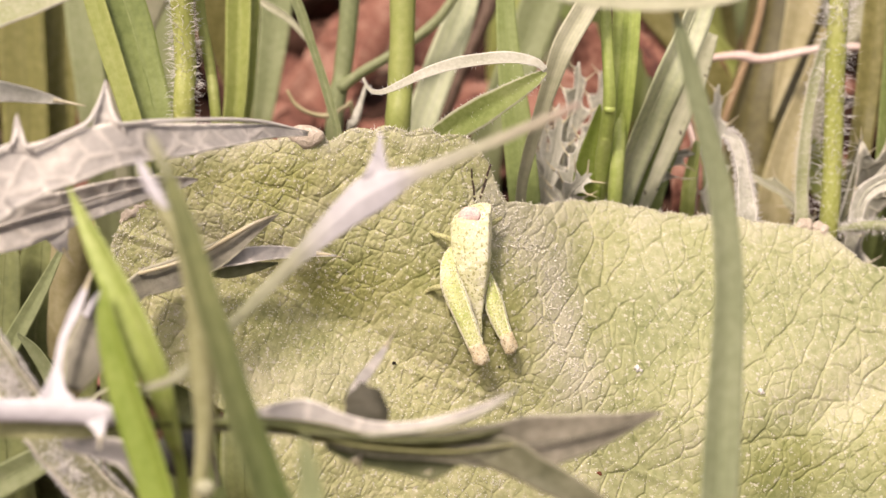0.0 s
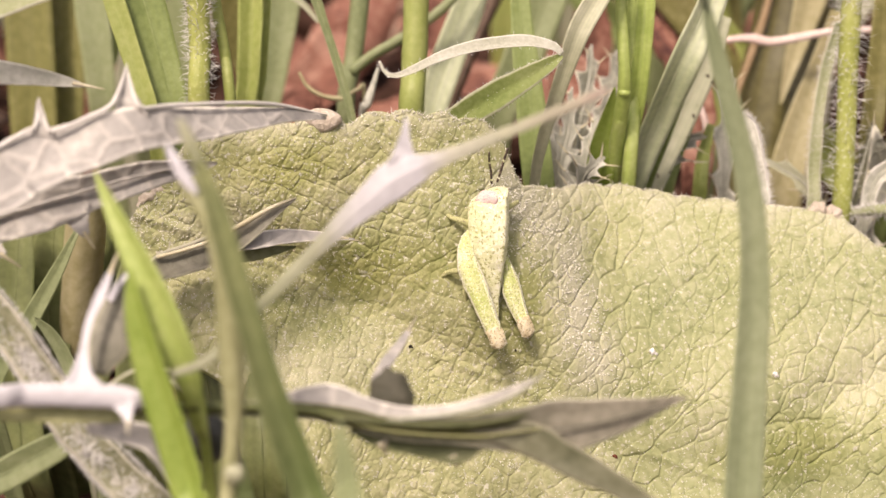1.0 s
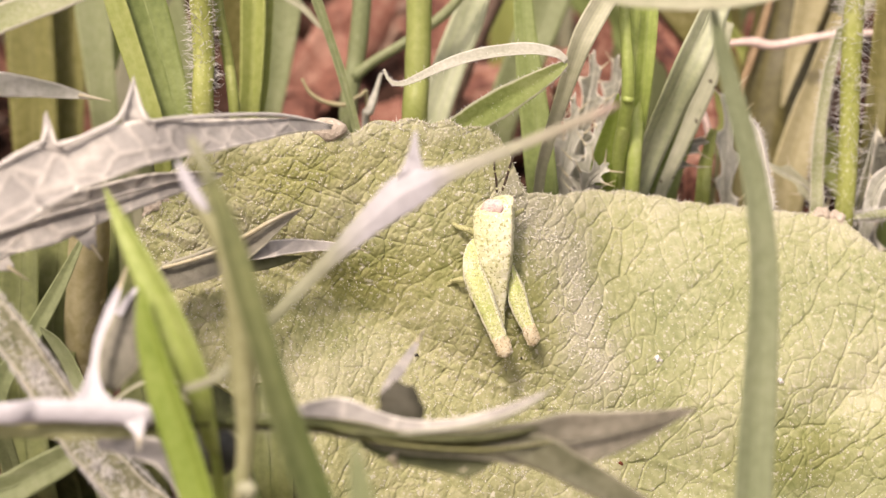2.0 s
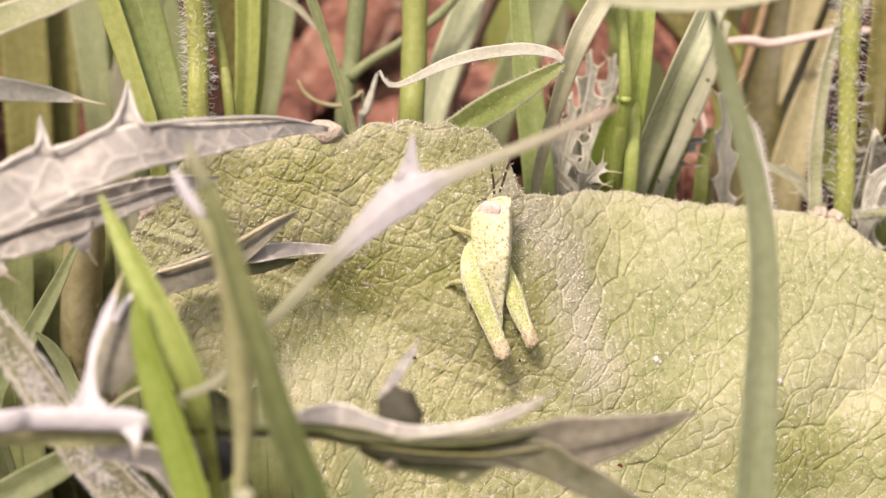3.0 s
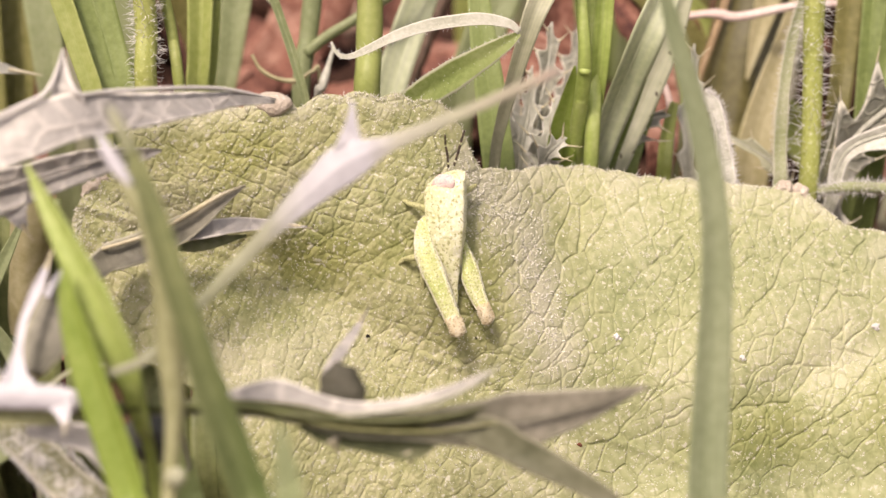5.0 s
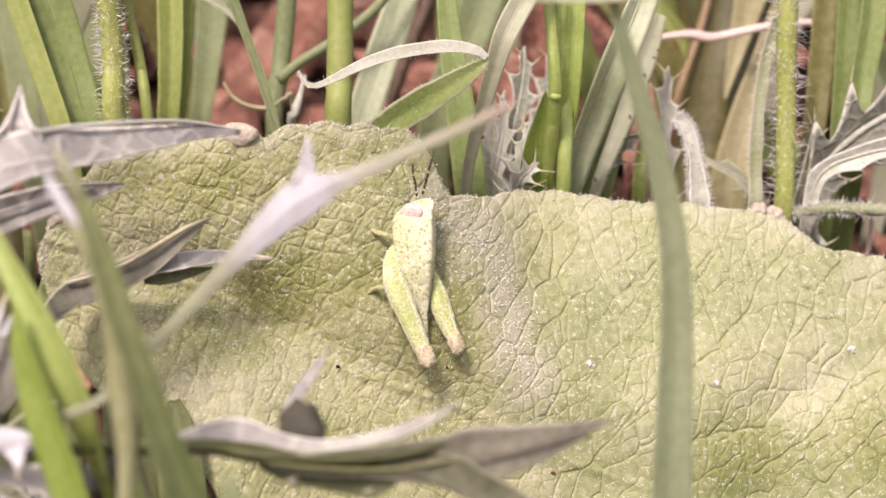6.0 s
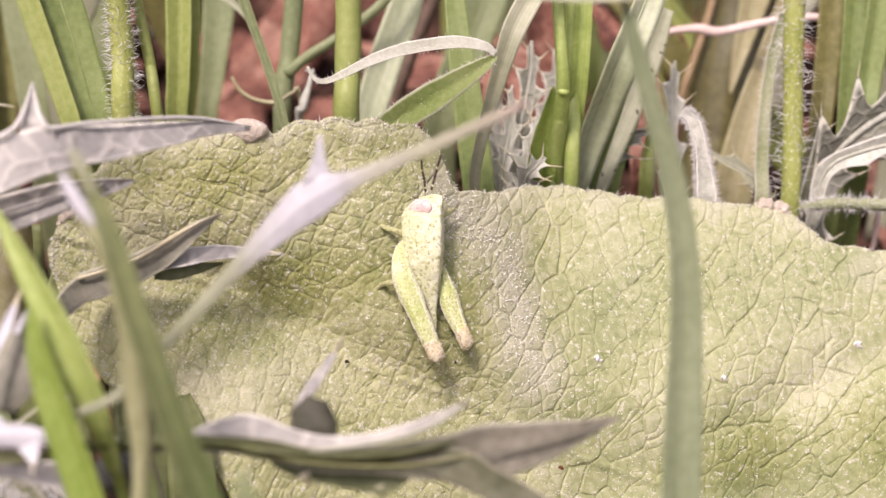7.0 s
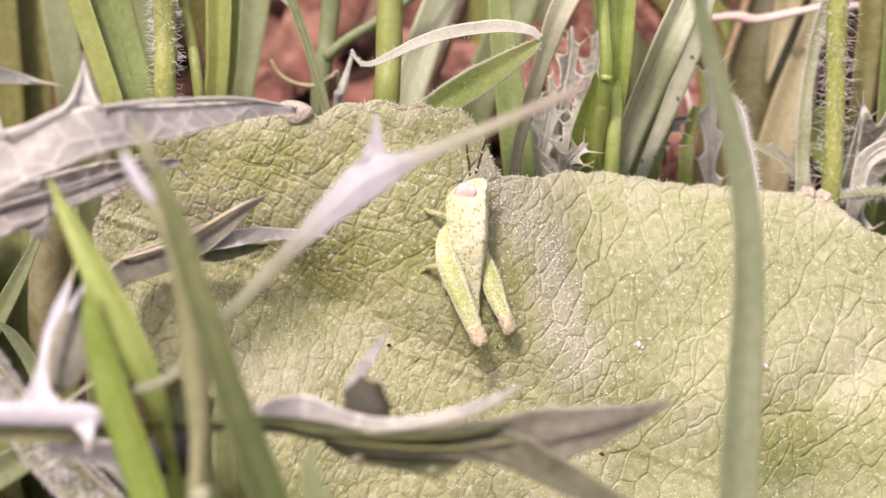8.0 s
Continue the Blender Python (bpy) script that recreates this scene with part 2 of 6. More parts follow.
    "litter_pale": plant_material("pale_dead_leaf", (0.2, 0.12, 0.085), (0.36, 0.24, 0.18), (0.52, 0.39, 0.31), grain=0.5, patch=3.0, rough=0.8, thin=0.15, relief=1.0),
    "hopper": plant_material("yellow_green_cuticle", (0.4, 0.5, 0.12), (0.56, 0.61, 0.26), (0.74, 0.735, 0.5), grain=0.1, patch=1.4, rough=0.45, thin=0.05, relief=0.45, edge=(0.8, 0.79, 0.65), fleck=(0.8, 0.79, 0.65), dots=(0.34, 0.36, 0.14), gloss=0.4),
    "hopper_pale": plant_material("cream_cuticle", (0.57, 0.6, 0.3), (0.735, 0.74, 0.48), (0.87, 0.86, 0.74), grain=0.15, patch=1.3, rough=0.45, thin=0.05, relief=0.4, dots=(0.4, 0.4, 0.17), fleck=(0.87, 0.86, 0.76), gloss=0.4),
    "hopper_leg": plant_material("pale_green_leg", (0.4, 0.41, 0.18), (0.5, 0.5, 0.25), (0.6, 0.59, 0.34), grain=0.1, patch=1.0, rough=0.5, thin=0.1, relief=0.4, dots=(0.28, 0.26, 0.13)),
    "hopper_pink": plant_material("pink_marbled_eye", (0.7, 0.4, 0.42), (0.8, 0.62, 0.57), (0.88, 0.82, 0.7), grain=0.07, patch=0.16, rough=0.45, thin=0.05, relief=0.4, fleck=(0.84, 0.8, 0.64), dots=(0.6, 0.34, 0.36)),
    "hopper_knee": plant_material("buff_pink_knee", (0.56, 0.46, 0.26), (0.7, 0.6, 0.39), (0.8, 0.74, 0.56), grain=0.12, patch=0.7, rough=0.5, thin=0.05, relief=0.5, dots=(0.42, 0.33, 0.18)),
    "stalk_main": plant_material("light_olive_stalk", (0.14, 0.165, 0.075), (0.2, 0.225, 0.105), (0.27, 0.285, 0.15), grain=0.4, patch=7.0, rough=0.5, thin=0.12, veins=4, vein_tone=1.12, along=(-1.45, -0.7, [(0.0, (1.7, 1.6, 1.7)), (0.3, (1.1, 1.1, 1.05)), (0.65, (0.65, 0.72, 0.6)), (1.0, (0.5, 0.64, 0.42))])),
    "grey_lilac": plant_material("grey_green_prickly_leaf", (0.27, 0.275, 0.22), (0.37, 0.375, 0.31), (0.48, 0.48, 0.41), grain=0.3, patch=1.6, rough=0.5, thin=0.4, relief=0.6, edge=(0.78, 0.77, 0.68), net=1.6),
    "antenna": plant_material("banded_antenna", (0.035, 0.025, 0.02), (0.07, 0.05, 0.04), (0.2, 0.15, 0.11), grain=0.2, patch=0.5, rough=0.5, thin=0.0, relief=0.0),
    "eye": plant_material("compound_eye", (0.36, 0.26, 0.2), (0.48, 0.37, 0.28), (0.58, 0.48, 0.36), grain=0.1, patch=0.6, rough=0.25, thin=0.0, relief=0.1),
    "bud": plant_material("dark_olive_body", (0.03, 0.03, 0.018), (0.055, 0.053, 0.035), (0.09, 0.085, 0.06), grain=0.4, patch=2.0, rough=0.7, thin=0.0, relief=0.8),
    "slate_body": plant_material("slate_grey_body", (0.05, 0.056, 0.05), (0.085, 0.092, 0.085), (0.13, 0.135, 0.12), grain=0.4, patch=1.5, rough=0.6, thin=0.0, relief=0.7),
    # grass green darkened in colour for blades standing in low shade
    "shade_green": plant_material("shaded_green_grass", (0.1, 0.12, 0.045), (0.15, 0.175, 0.068), (0.21, 0.235, 0.1), grain=0.4, patch=4.0, rough=0.5, thin=0.1, veins=3, vein_tone=1.15),
    # green underside, darkened in colour for the shade it lies in
    "thistle_dark": plant_material("shaded_green_underside", (0.065, 0.08, 0.028), (0.115, 0.13, 0.052), (0.175, 0.185, 0.095), grain=0.35, patch=3.0, rough=0.6, thin=0.05, relief=0.5),
    "olive_blade": plant_material("yellow_olive_blade", (0.15, 0.155, 0.042), (0.215, 0.212, 0.068), (0.3, 0.29, 0.115), grain=0.4, patch=9.0, rough=0.5, thin=0.25, veins=5, vein_tone=1.12),
    "herb_pale": plant_material("pale_prickly_leaf", (0.42, 0.43, 0.35), (0.56, 0.565, 0.48), (0.69, 0.69, 0.61), grain=0.3, patch=1.2, rough=0.5, thin=0.15, relief=0.6, edge=(0.8, 0.79, 0.72)),
    "straw_pale": plant_material("pale_dry_straw", (0.36, 0.32, 0.16), (0.47, 0.43, 0.25), (0.58, 0.54, 0.35), grain=0.4, patch=9.0, rough=0.5, thin=0.3, veins=8, vein_tone=1.12),
    "grass_spotted": plant_material("spotted_grass", (0.36, 0.38, 0.25), (0.45, 0.465, 0.33), (0.54, 0.545, 0.42), grain=0.6, patch=5.0, rough=0.55, thin=0.25, veins=6, vein_tone=1.12, dots=(0.09, 0.075, 0.045), dot_at=0.24),
    "pink_margin": plant_material("pinkish_leaf_margin", (0.42, 0.35, 0.27), (0.53, 0.46, 0.37), (0.63, 0.57, 0.48), grain=0.15, patch=1.2, rough=0.7, thin=0.05, relief=0.9, fleck=(0.7, 0.62, 0.56)),
    "black": plant_material("black_grain", (0.01, 0.008, 0.006), (0.02, 0.016, 0.012), (0.04, 0.03, 0.024), rough=0.5, thin=0.0),
    "rust": plant_material("rust_grain", (0.12, 0.03, 0.015), (0.2, 0.06, 0.03), (0.3, 0.11, 0.06), rough=0.6, thin=0.0),
    "white": plant_material("white_grain", (0.75, 0.73, 0.7), (0.84, 0.82, 0.8), (0.9, 0.88, 0.86), rough=0.4, thin=0.0),
}


# ---- shapes ----
def spline(rows, steps):
    """Points through the rows (any number of columns), evenly spread, by Catmull-Rom."""
    p = np.array(rows, float)
    p = np.vstack([2 * p[0] - p[1], p, 2 * p[-1] - p[-2]])
    out = []
    n = len(p) - 3
    for s in np.linspace(0, n, steps):
        k = min(int(s), n - 1)
        t = s - k
        a, b, c, d = p[k : k + 4]
        out.append(0.5 * (2 * b + (c - a) * t + (2 * a - 5 * b + 4 * c - d) * t * t + (3 * b - a - 3 * c + d) * t**3))
    return np.array(out)


def frames(line, face):
    """Tangent, side and normal along a line, the normal as near to face as it can be."""
    t = np.gradient(line, axis=0)
    t /= np.linalg.norm(t, axis=1)[:, None] + 1e-9
    side = np.cross(t, np.array(face, float))
    side /= np.linalg.norm(side, axis=1)[:, None] + 1e-9
    return t, side, np.cross(side, t)


def ribbon(rows, face=(0, -1, 0.35), fold=0.0, cup=0.0, thick=0.02, steps=28, across=8, ripple=0.0, seed=0, twist=0.0, wave=0.0):
    """A blade along rows of x, y, z, width. fold: how far the margins stand forward of the midline, as a share of the half width; cup: rounder the same; twist: degrees from end to end."""
    s = spline(rows, steps)
    line, wide = s[:, :3], np.maximum(s[:, 3], 0.004)
    rng = np.random.default_rng(seed)
    ph = rng.uniform(0, 6.28, 4)
    t, side, nor = frames(line, face)
    ang = np.radians(twist) * np.linspace(-0.5, 0.5, steps)[:, None]
    side, nor = side * np.cos(ang) + nor * np.sin(ang), nor * np.cos(ang) - side * np.sin(ang)
    verts, faces, uvs = [], [], []
    u = np.linspace(-1, 1, across + 1)
    for k in range(steps):
        h = wide[k] / 2
        v = k / (steps - 1)
        w = 1 + ripple * (0.6 * np.sin(23 * v + ph[0]) + 0.4 * np.sin(51 * v + ph[1]))
        lift = h * (fold * np.abs(u) + cup * u * u) + h * wave * u * np.sin(9 * v + ph[2]) + h * ripple * np.sin(17 * v + ph[3] + 2 * u)
        top = line[k] + np.outer(u * h * w, side[k]) + np.outer(lift, nor[k])
        body = thick * np.sqrt(np.clip(1 - 0.94 * u * u, 0, 1)) * min(1.0, wide[k] / (4 * thick) + 0.15)
        low = top - np.outer(body, nor[k])
        verts += [*top, *low[::-1]]
        uvs += [*((u + 1) / 2), *((u[::-1] + 1) / 2)]
    n = 2 * (across + 1)
    for k in range(steps - 1):
        for j in range(n):
            a, b = k * n + j, k * n + (j + 1) % n
            faces.append((a, a + n, b + n, b))
    faces += [tuple(range(n)), tuple(range((steps - 1) * n, steps * n))[::-1]]
    return np.array(verts), faces, np.array(uvs)


def tube(rows, steps=24, around=12, lumps=0.04, seed=0, flat=1.0, face=(0, -1, 0.35), keel=0.0, keel_at=2.2):
    """A round stalk along rows of x, y, z, diameter, with slow uneven swellings and shallow ridges."""
    s = spline(rows, steps)
    line, r = s[:, :3], np.maximum(s[:, 3] / 2, 0.0015)
    rng = np.random.default_rng(seed)
    ph = rng.uniform(0, 6.28, 4)
    t, side, nor = frames(line, face)
    verts, faces, uvs = [], [], []
    for k in range(steps):
        v = k / (steps - 1)
        for j in range(around):
            g = 6.2832 * j / around
            q = r[k] * (1 + lumps * np.sin(11 * v + ph[0] + g) + lumps * 0.7 * np.sin(29 * v + ph[1]) + lumps * 0.8 * np.sin(3 * g + ph[2]))
            q *= 1 + keel * max(0.0, math.cos(g - keel_at)) ** 8 - 0.3 * keel * max(0.0, math.cos(2 * (g - keel_at) - 2.2))
            verts.append(line[k] + side[k] * q * np.cos(g) + nor[k] * q * np.sin(g) * flat)
            uvs.append(j / around)
    for k in range(steps - 1):
        for j in range(around):
            a, b = k * around + j, k * around + (j + 1) % around
            faces.append((a, a + around, b + around, b))
    faces += [tuple(range(around)), tuple(range((steps - 1) * around, steps * around))[::-1]]
    return np.array(verts), faces, np.array(uvs)


def wedge(rows, face, ridge=0.7, high=0.6, steps=30, seed=0, lumps=0.012, low=-0.5, across=22, level=False):
    """A body with a long sharp ridge, along rows of x, y, z, width running downwards. ridge: where across the width the crest lies, -1 to 1."""
    s = spline(rows, steps)
    line, half = s[:, :3], np.maximum(s[:, 3] / 2, 0.002)
    t, side, nor = frames(line, face)
    if level:
        side = np.repeat(np.cross((0.0, 0.0, -1.0), face)[None], steps, 0)
        side /= np.linalg.norm(side, axis=1)[:, None]
    rng = np.random.default_rng(seed)
    ph = rng.uniform(0, 6.28, 3)
    n = int(across * 0.65)
    a = np.linspace(0, 1, n)
    b = np.linspace(0, 1, across - n + 1)[1:]
    u = np.concatenate([-1 + (1 + ridge) * a ** 1.25, ridge + (1 - ridge) * b ** 0.8, [0.92, 0.0, -0.92]])
    f = np.concatenate([np.sin(a * 1.5708) ** 0.85, 1 - b ** 1.6, [low, low * 1.3, low]])
    verts, faces, uvs = [], [], []
    for k in range(steps):
        v = k / (steps - 1)
        q = half[k] * (1 + lumps * np.sin(37 * v + ph[0] + 3 * u) + lumps * np.sin(71 * v + ph[1] - 5 * u))
        verts += [*(line[k] - np.outer(u * q, side[k]) + np.outer(f * high * q, nor[k]))]
        uvs += [*((u + 1) / 2)]
    m = len(u)
    for k in range(steps - 1):
        for j in range(m):
            p, r = k * m + j, k * m + (j + 1) % m
            faces.append((p, r, r + m, p + m))
    faces += [tuple(range(m))[::-1], tuple(range((steps - 1) * m, steps * m))]
    return np.array(verts), faces, np.array(uvs)


def blob(c, r, seed=0, rough=0.12, rings=9, around=14, turn=None):
    """A rounded uneven body with half-axes r."""
    rng = np.random.default_rng(seed)
    ph = rng.uniform(0, 6.28, 6)
    verts, faces = [], []
    for k in range(rings + 1):
        th = math.pi * k / rings
        for j in range(around):
            g = 6.2832 * j / around
            q = 1 + rough * (math.sin(2 * g + ph[0] + th) + 0.6 * math.sin(3 * g + ph[1]) * math.sin(3 * th + ph[2]) + 0.4 * math.sin(5 * th + ph[3] + 4 * g))
            verts.append((r[0] * q * math.sin(th) * math.cos(g), r[1] * q * math.sin(th) * math.sin(g), r[2] * q * math.cos(th)))
    for k in range(rings):
        for j in range(around):
            a, b = k * around + j, k * around + (j + 1) % around
            faces.append((a, a + around, b + around, b))
    v = np.array(verts)
    if turn is not None:
        v = v @ np.array(turn).T
    return v + np.array(c), faces, np.zeros(len(v))


def cones(feet, tips, radius, bend=0.0, seed=0):
    """Many fine hairs in one mesh: three-sided, bent, from feet to tips."""
    feet, tips = np.array(feet), np.array(tips)
    rng = np.random.default_rng(seed)
    n = len(feet)
    way = tips - feet
    length = np.linalg.norm(way, axis=1)[:, None] + 1e-9
    side = np.cross(way, rng.normal(size=(n, 3)))
    side /= np.linalg.norm(side, axis=1)[:, None] + 1e-9
    up = np.cross(way / length, side)
    mid = feet + way * 0.55 + side * length * bend * rng.uniform(-1, 1, (n, 1))
    rad = np.broadcast_to(np.asarray(radius, float), (n,))[:, None]
    verts = np.empty((n, 7, 3))
    for j in range(3):
        g = 2.0944 * j
        ring = (side * math.cos(g) + up * math.sin(g)) * rad
        verts[:, j] = feet + ring
        verts[:, 3 + j] = mid + ring * 0.7
    verts[:, 6] = tips
    base = (np.arange(n) * 7)[:, None]
    quads = np.concatenate([base + np.array(q) for q in ((0, 1, 4, 3), (1, 2, 5, 4), (2, 0, 3, 5))])
    tris = np.concatenate([base + np.array(q) for q in ((3, 4, 6), (4, 5, 6), (5, 3, 6))])
    return verts.reshape(-1, 3), [*map(tuple, quads.tolist()), *map(tuple, tris.tolist())], np.zeros(n * 7)


def joined(*shapes):
    verts, faces, uvs, n = [], [], [], 0
    for v, f, u in shapes:
        verts.append(v)
        uvs.append(u)
        faces += [tuple(i + n for i in q) for q in f]
        n += len(v)
    return np.concatenate(verts), faces, np.concatenate(uvs)


def mesh_of(name, shape, material):
    v, f, u = shape
    me = bpy.data.meshes.new(name)
    me.from_pydata((np.asarray(v) * CM).tolist(), [], f)
    me.materials.append(M[material])
    me.polygons.foreach_set("use_smooth", [True] * len(me.polygons))
    layer = me.uv_layers.new(name="across")
    idx = np.empty(len(me.loops), int)
    me.loops.foreach_get("vertex_index", idx)
    uv = np.zeros((len(idx), 2))
    uv[:, 0] = np.asarray(u)[idx]
    layer.data.foreach_set("uv", uv.ravel())
    me.update()
    return me


def part(name, shape, material, parent, label=""):
    ob = new(name, mesh_of(name, shape, material))
    ob.parent = parent
    if label:
        ob["label"] = label
    return ob


def thing(name, label, category, shape=None, material=None, group="", kind=""):
    ob = new(name, mesh_of(name, shape, material) if shape else None)
    return tagged(ob, label, category, group, kind)


def rooted(rows, lean=(0.0, 0.25), depth=0.15):
    """The rows carried on down into the soil, after the last one."""
    x, y, z, w = rows[-1]
    px, py, pz, pw = rows[-2]
    drop = z + depth
    return [*rows, (x + lean[0] * 0.5, y + lean[1] * 0.5, z - drop * 0.5, w), (x + lean[0], y + lean[1], -depth, w * 0.9)]


def stem_hairs(rows, count, length, radius, seed, face=(0, -1, 0.35), spread=1.0, droop=0.0, until=1.0):
    rng = np.random.default_rng(seed)
    s = spline(rows, 200)
    k = rng.integers(0, int(200 * until), count)
    g = rng.uniform(0, 6.2832, count)
    t, side, nor = frames(s[:, :3], face)
    out = side[k] * np.cos(g)[:, None] + nor[k] * np.sin(g)[:, None]
    feet = s[k, :3] + out * s[k, 3:4] * 0.48
    way = out + t[k] * rng.normal(0, 0.35 * spread, (count, 1)) + rng.normal(0, 0.18 * spread, (count, 3)) + np.array([0, 0, -droop])
    ln = length * rng.uniform(0.35, 1.15, (count, 1))
    return cones(feet, feet + way * ln, radius, 0.4, seed)


def margin_hairs(rows, count, length, radius, seed, face=(0, -1, 0.35)):
    """Short down along the two margins and the face of a blade."""
    rng = np.random.default_rng(seed)
    s = spline(rows, 200)
    k = rng.integers(2, 198, count)
    t, side, nor = frames(s[:, :3], face)
    u = np.where(rng.random(count) < 0.65, rng.choice([-1.0, 1.0], count), rng.uniform(-1, 1, count))[:, None]
    feet = s[k, :3] + side[k] * s[k, 3:4] * 0.5 * u
    way = side[k] * u * 0.8 + nor[k] * rng.uniform(0.1, 0.9, (count, 1)) + rng.normal(0, 0.3, (count, 3))
    return cones(feet, feet + way * length * rng.uniform(0.4, 1.1, (count, 1)), radius, 0.25, seed)


def blade_down(rows, count, length, radius, seed, face=(0, -1, 0.35)):
    """Matted curls of down in patches along the face of a blade."""
    rng = np.random.default_rng(seed)
    s = spline(rows, 200)
    k = rng.integers(2, 198, count)
    k = k[np.sin(k * 0.11 + 1.2) + rng.normal(0, 0.45, count) > -0.1]
    t, side, nor = frames(s[:, :3], face)
    u = rng.normal(0.1, 0.33, (len(k), 1))
    feet = s[k, :3] + side[k] * s[k, 3:4] * 0.5 * u + nor[k] * s[k, 3:4] * 0.15 * u * u
    way = nor[k] * 0.5 + rng.normal(0, 0.7, (len(k), 3))
    return cones(feet, feet + way * length * rng.uniform(0.3, 1.2, (len(k), 1)), radius, 0.6, seed)


# ---- ground ----
def soil():
    n = 150
    xs = np.concatenate([-np.geomspace(4000, 14, 12), np.linspace(-13, 13, n), np.geomspace(14, 4000, 12)])
    ys = np.concatenate([-np.geomspace(4000, 16, 12), np.linspace(-15, 26, n), np.geomspace(27, 4000, 12)])
    verts, faces = [], []
    for y in ys:
        for x in xs:
            q = Vector((x * 0.45, y * 0.45, 0.0))
            near = 1.0 if abs(x) < 14 and abs(y) < 27 else 0.0
            h = near * (0.55 * noise.fractal(q, 0.9, 2.1, 4) - 0.25)
            verts.append((x, y, h))
    w = len(xs)
    for j in range(len(ys) - 1):
        for i in range(w - 1):
            a = j * w + i
            faces.append((a, a + 1, a + 1 + w, a + w))
    return np.array(verts), faces, np.zeros(len(verts))


thing("ground", "reddish-brown crumbly garden soil under the plants", "soil", soil(), "soil", kind="structure")


# ---- the broad rugose leaf ----
LEAF_K, LEAF_C = (0.8, 0.3, 0.32), (-0.1586, 0.1788, 0.8035, 0.0073, -0.0238, 0.2707, 0.3982, 0.1079)
LEAF_TOP = [(-2.435, 3.234), (-2.356, 3.417), (-2.216, 3.636), (-2.014, 3.798), (-1.607, 3.87), (-1.279, 3.911), (-1.114, 3.967), (-1.011, 3.97), (-0.899, 3.927), (-0.824, 3.893), (-0.699, 3.947), (-0.449, 3.966), (-0.302, 3.935), (-0.113, 3.926), (0.231, 3.812), (0.312, 3.703), (0.387, 3.54), (0.446, 3.394), (0.524, 3.299), (0.742, 3.142), (0.998, 3.043), (1.492, 2.965), (1.971, 2.888), (2.453, 2.828), (2.791, 2.771), (3.041, 2.771), (3.236, 2.737), (3.408, 2.614), (3.536, 2.517), (3.721, 2.481), (4.071, 2.409), (4.406, 2.122)]
LEAF_BOTTOM = [(-2.435, 3.211), (-2.307, 2.753), (-2.042, 2.46), (-1.815, 2.355), (-1.567, 2.223), (-1.314, 2.006), (-1.101, 1.705), (-0.9, 1.374)]


def leaf_y(x, z):
    s = np.tanh((x - LEAF_K[0] - LEAF_K[1] * (3 - z)) / LEAF_K[2])
    c = LEAF_C
    q = np.clip(z - 2.0, -1, 1.1) ** 2
    low = np.log1p(np.exp(np.clip((2.72 + 0.06 * np.sin(2.2 * x + 1.0) - z) / 0.07, -30, 30)))  # the near half bends outwards below a fold
    return -(0.028 + 0.014 * np.tanh((-0.85 - x) / 0.3)) * low * (1 - s) / 2 + c[7] * q * (1 + s) + c[0] + c[1] * x + c[2] * (z - 2.5) + c[3] * x * x + c[4] * x * (z - 2.5) + c[5] * s + c[6] * s * (z - 2.5)


def leaf_normal(x, z):
    d = 1e-3
    gx = (leaf_y(x + d, z) - leaf_y(x - d, z)) / (2 * d)
    gz = (leaf_y(x, z + d) - leaf_y(x, z - d)) / (2 * d)
    n = np.stack([gx, -np.ones_like(gx), gz], -1)
    return n / np.linalg.norm(n, axis=-1, keepdims=True)


def cell_relief(x, z, size, lean, seed, loose=0.36):
    """Distance to the nearest crease of an irregular net of cells about size cm wide."""
    rng = np.random.default_rng(seed)
    ca, sa = math.cos(lean), math.sin(lean)
    u, v = (x * ca + z * sa) / size, (-x * sa + z * ca) / (size * 0.8)
    iu, iv = np.floor(u).astype(int), np.floor(v).astype(int)
    jit = rng.uniform(0.5 - loose, 0.5 + loose, (128, 128, 2))
    f1, f2 = np.full(u.shape, 9.0), np.full(u.shape, 9.0)
    for a in (-2, -1, 0, 1, 2):
        for b in (-2, -1, 0, 1, 2):
            j = jit[(iu + a) % 128, (iv + b) % 128]
            d = (np.abs(u - iu - a - j[..., 0]) ** 2.7 + np.abs(v - iv - b - j[..., 1]) ** 2.7) ** (1 / 2.7)
            f2 = np.minimum(f2, np.maximum(d, f1))
            f1 = np.minimum(f1, d)
    return (f2 - f1) * size * 0.5


DIPS = (((-0.93, -0.41, 2.91), 0.5, 0.36, 0.085), ((0.32, -0.81, 1.86), 0.62, 0.4, 0.1), ((1.71, -0.83, 1.32), 0.55, 0.4, 0.15), ((2.99, -0.6, 1.22), 0.55, 0.45, 0.15))


def swell(x, z):
    """Slow swellings of the leaf between its main veins."""
    dip = sum(d * np.exp(-((x - p[0]) / w) ** 2 - ((z - p[2]) / h) ** 2) for p, w, h, d in DIPS)
    q = above_midrib(x, z)
    channel = (0.12 - 0.06 * np.tanh((x - 0.1) / 0.35)) * np.exp(-(((q - 0.02) / 0.26) ** 2)) * (0.5 + 0.5 * np.tanh((x + 1.9) / 0.2))
    fold = 0.055 * np.exp(-(((z - 1.62 - 0.16 * (x - 2.6)) / 0.14) ** 2)) * (0.5 + 0.5 * np.tanh((x - 2.3) / 0.25))
    return -dip - channel - fold + 0.03 * np.sin(2.1 * x + 1.3 * z + 0.6) * np.sin(1.7 * z - 0.8 * x + 1.0) + 0.016 * np.sin(5.3 * x - 3.1 * z) * np.sin(4.1 * z + 2.2 * x + 0.7)


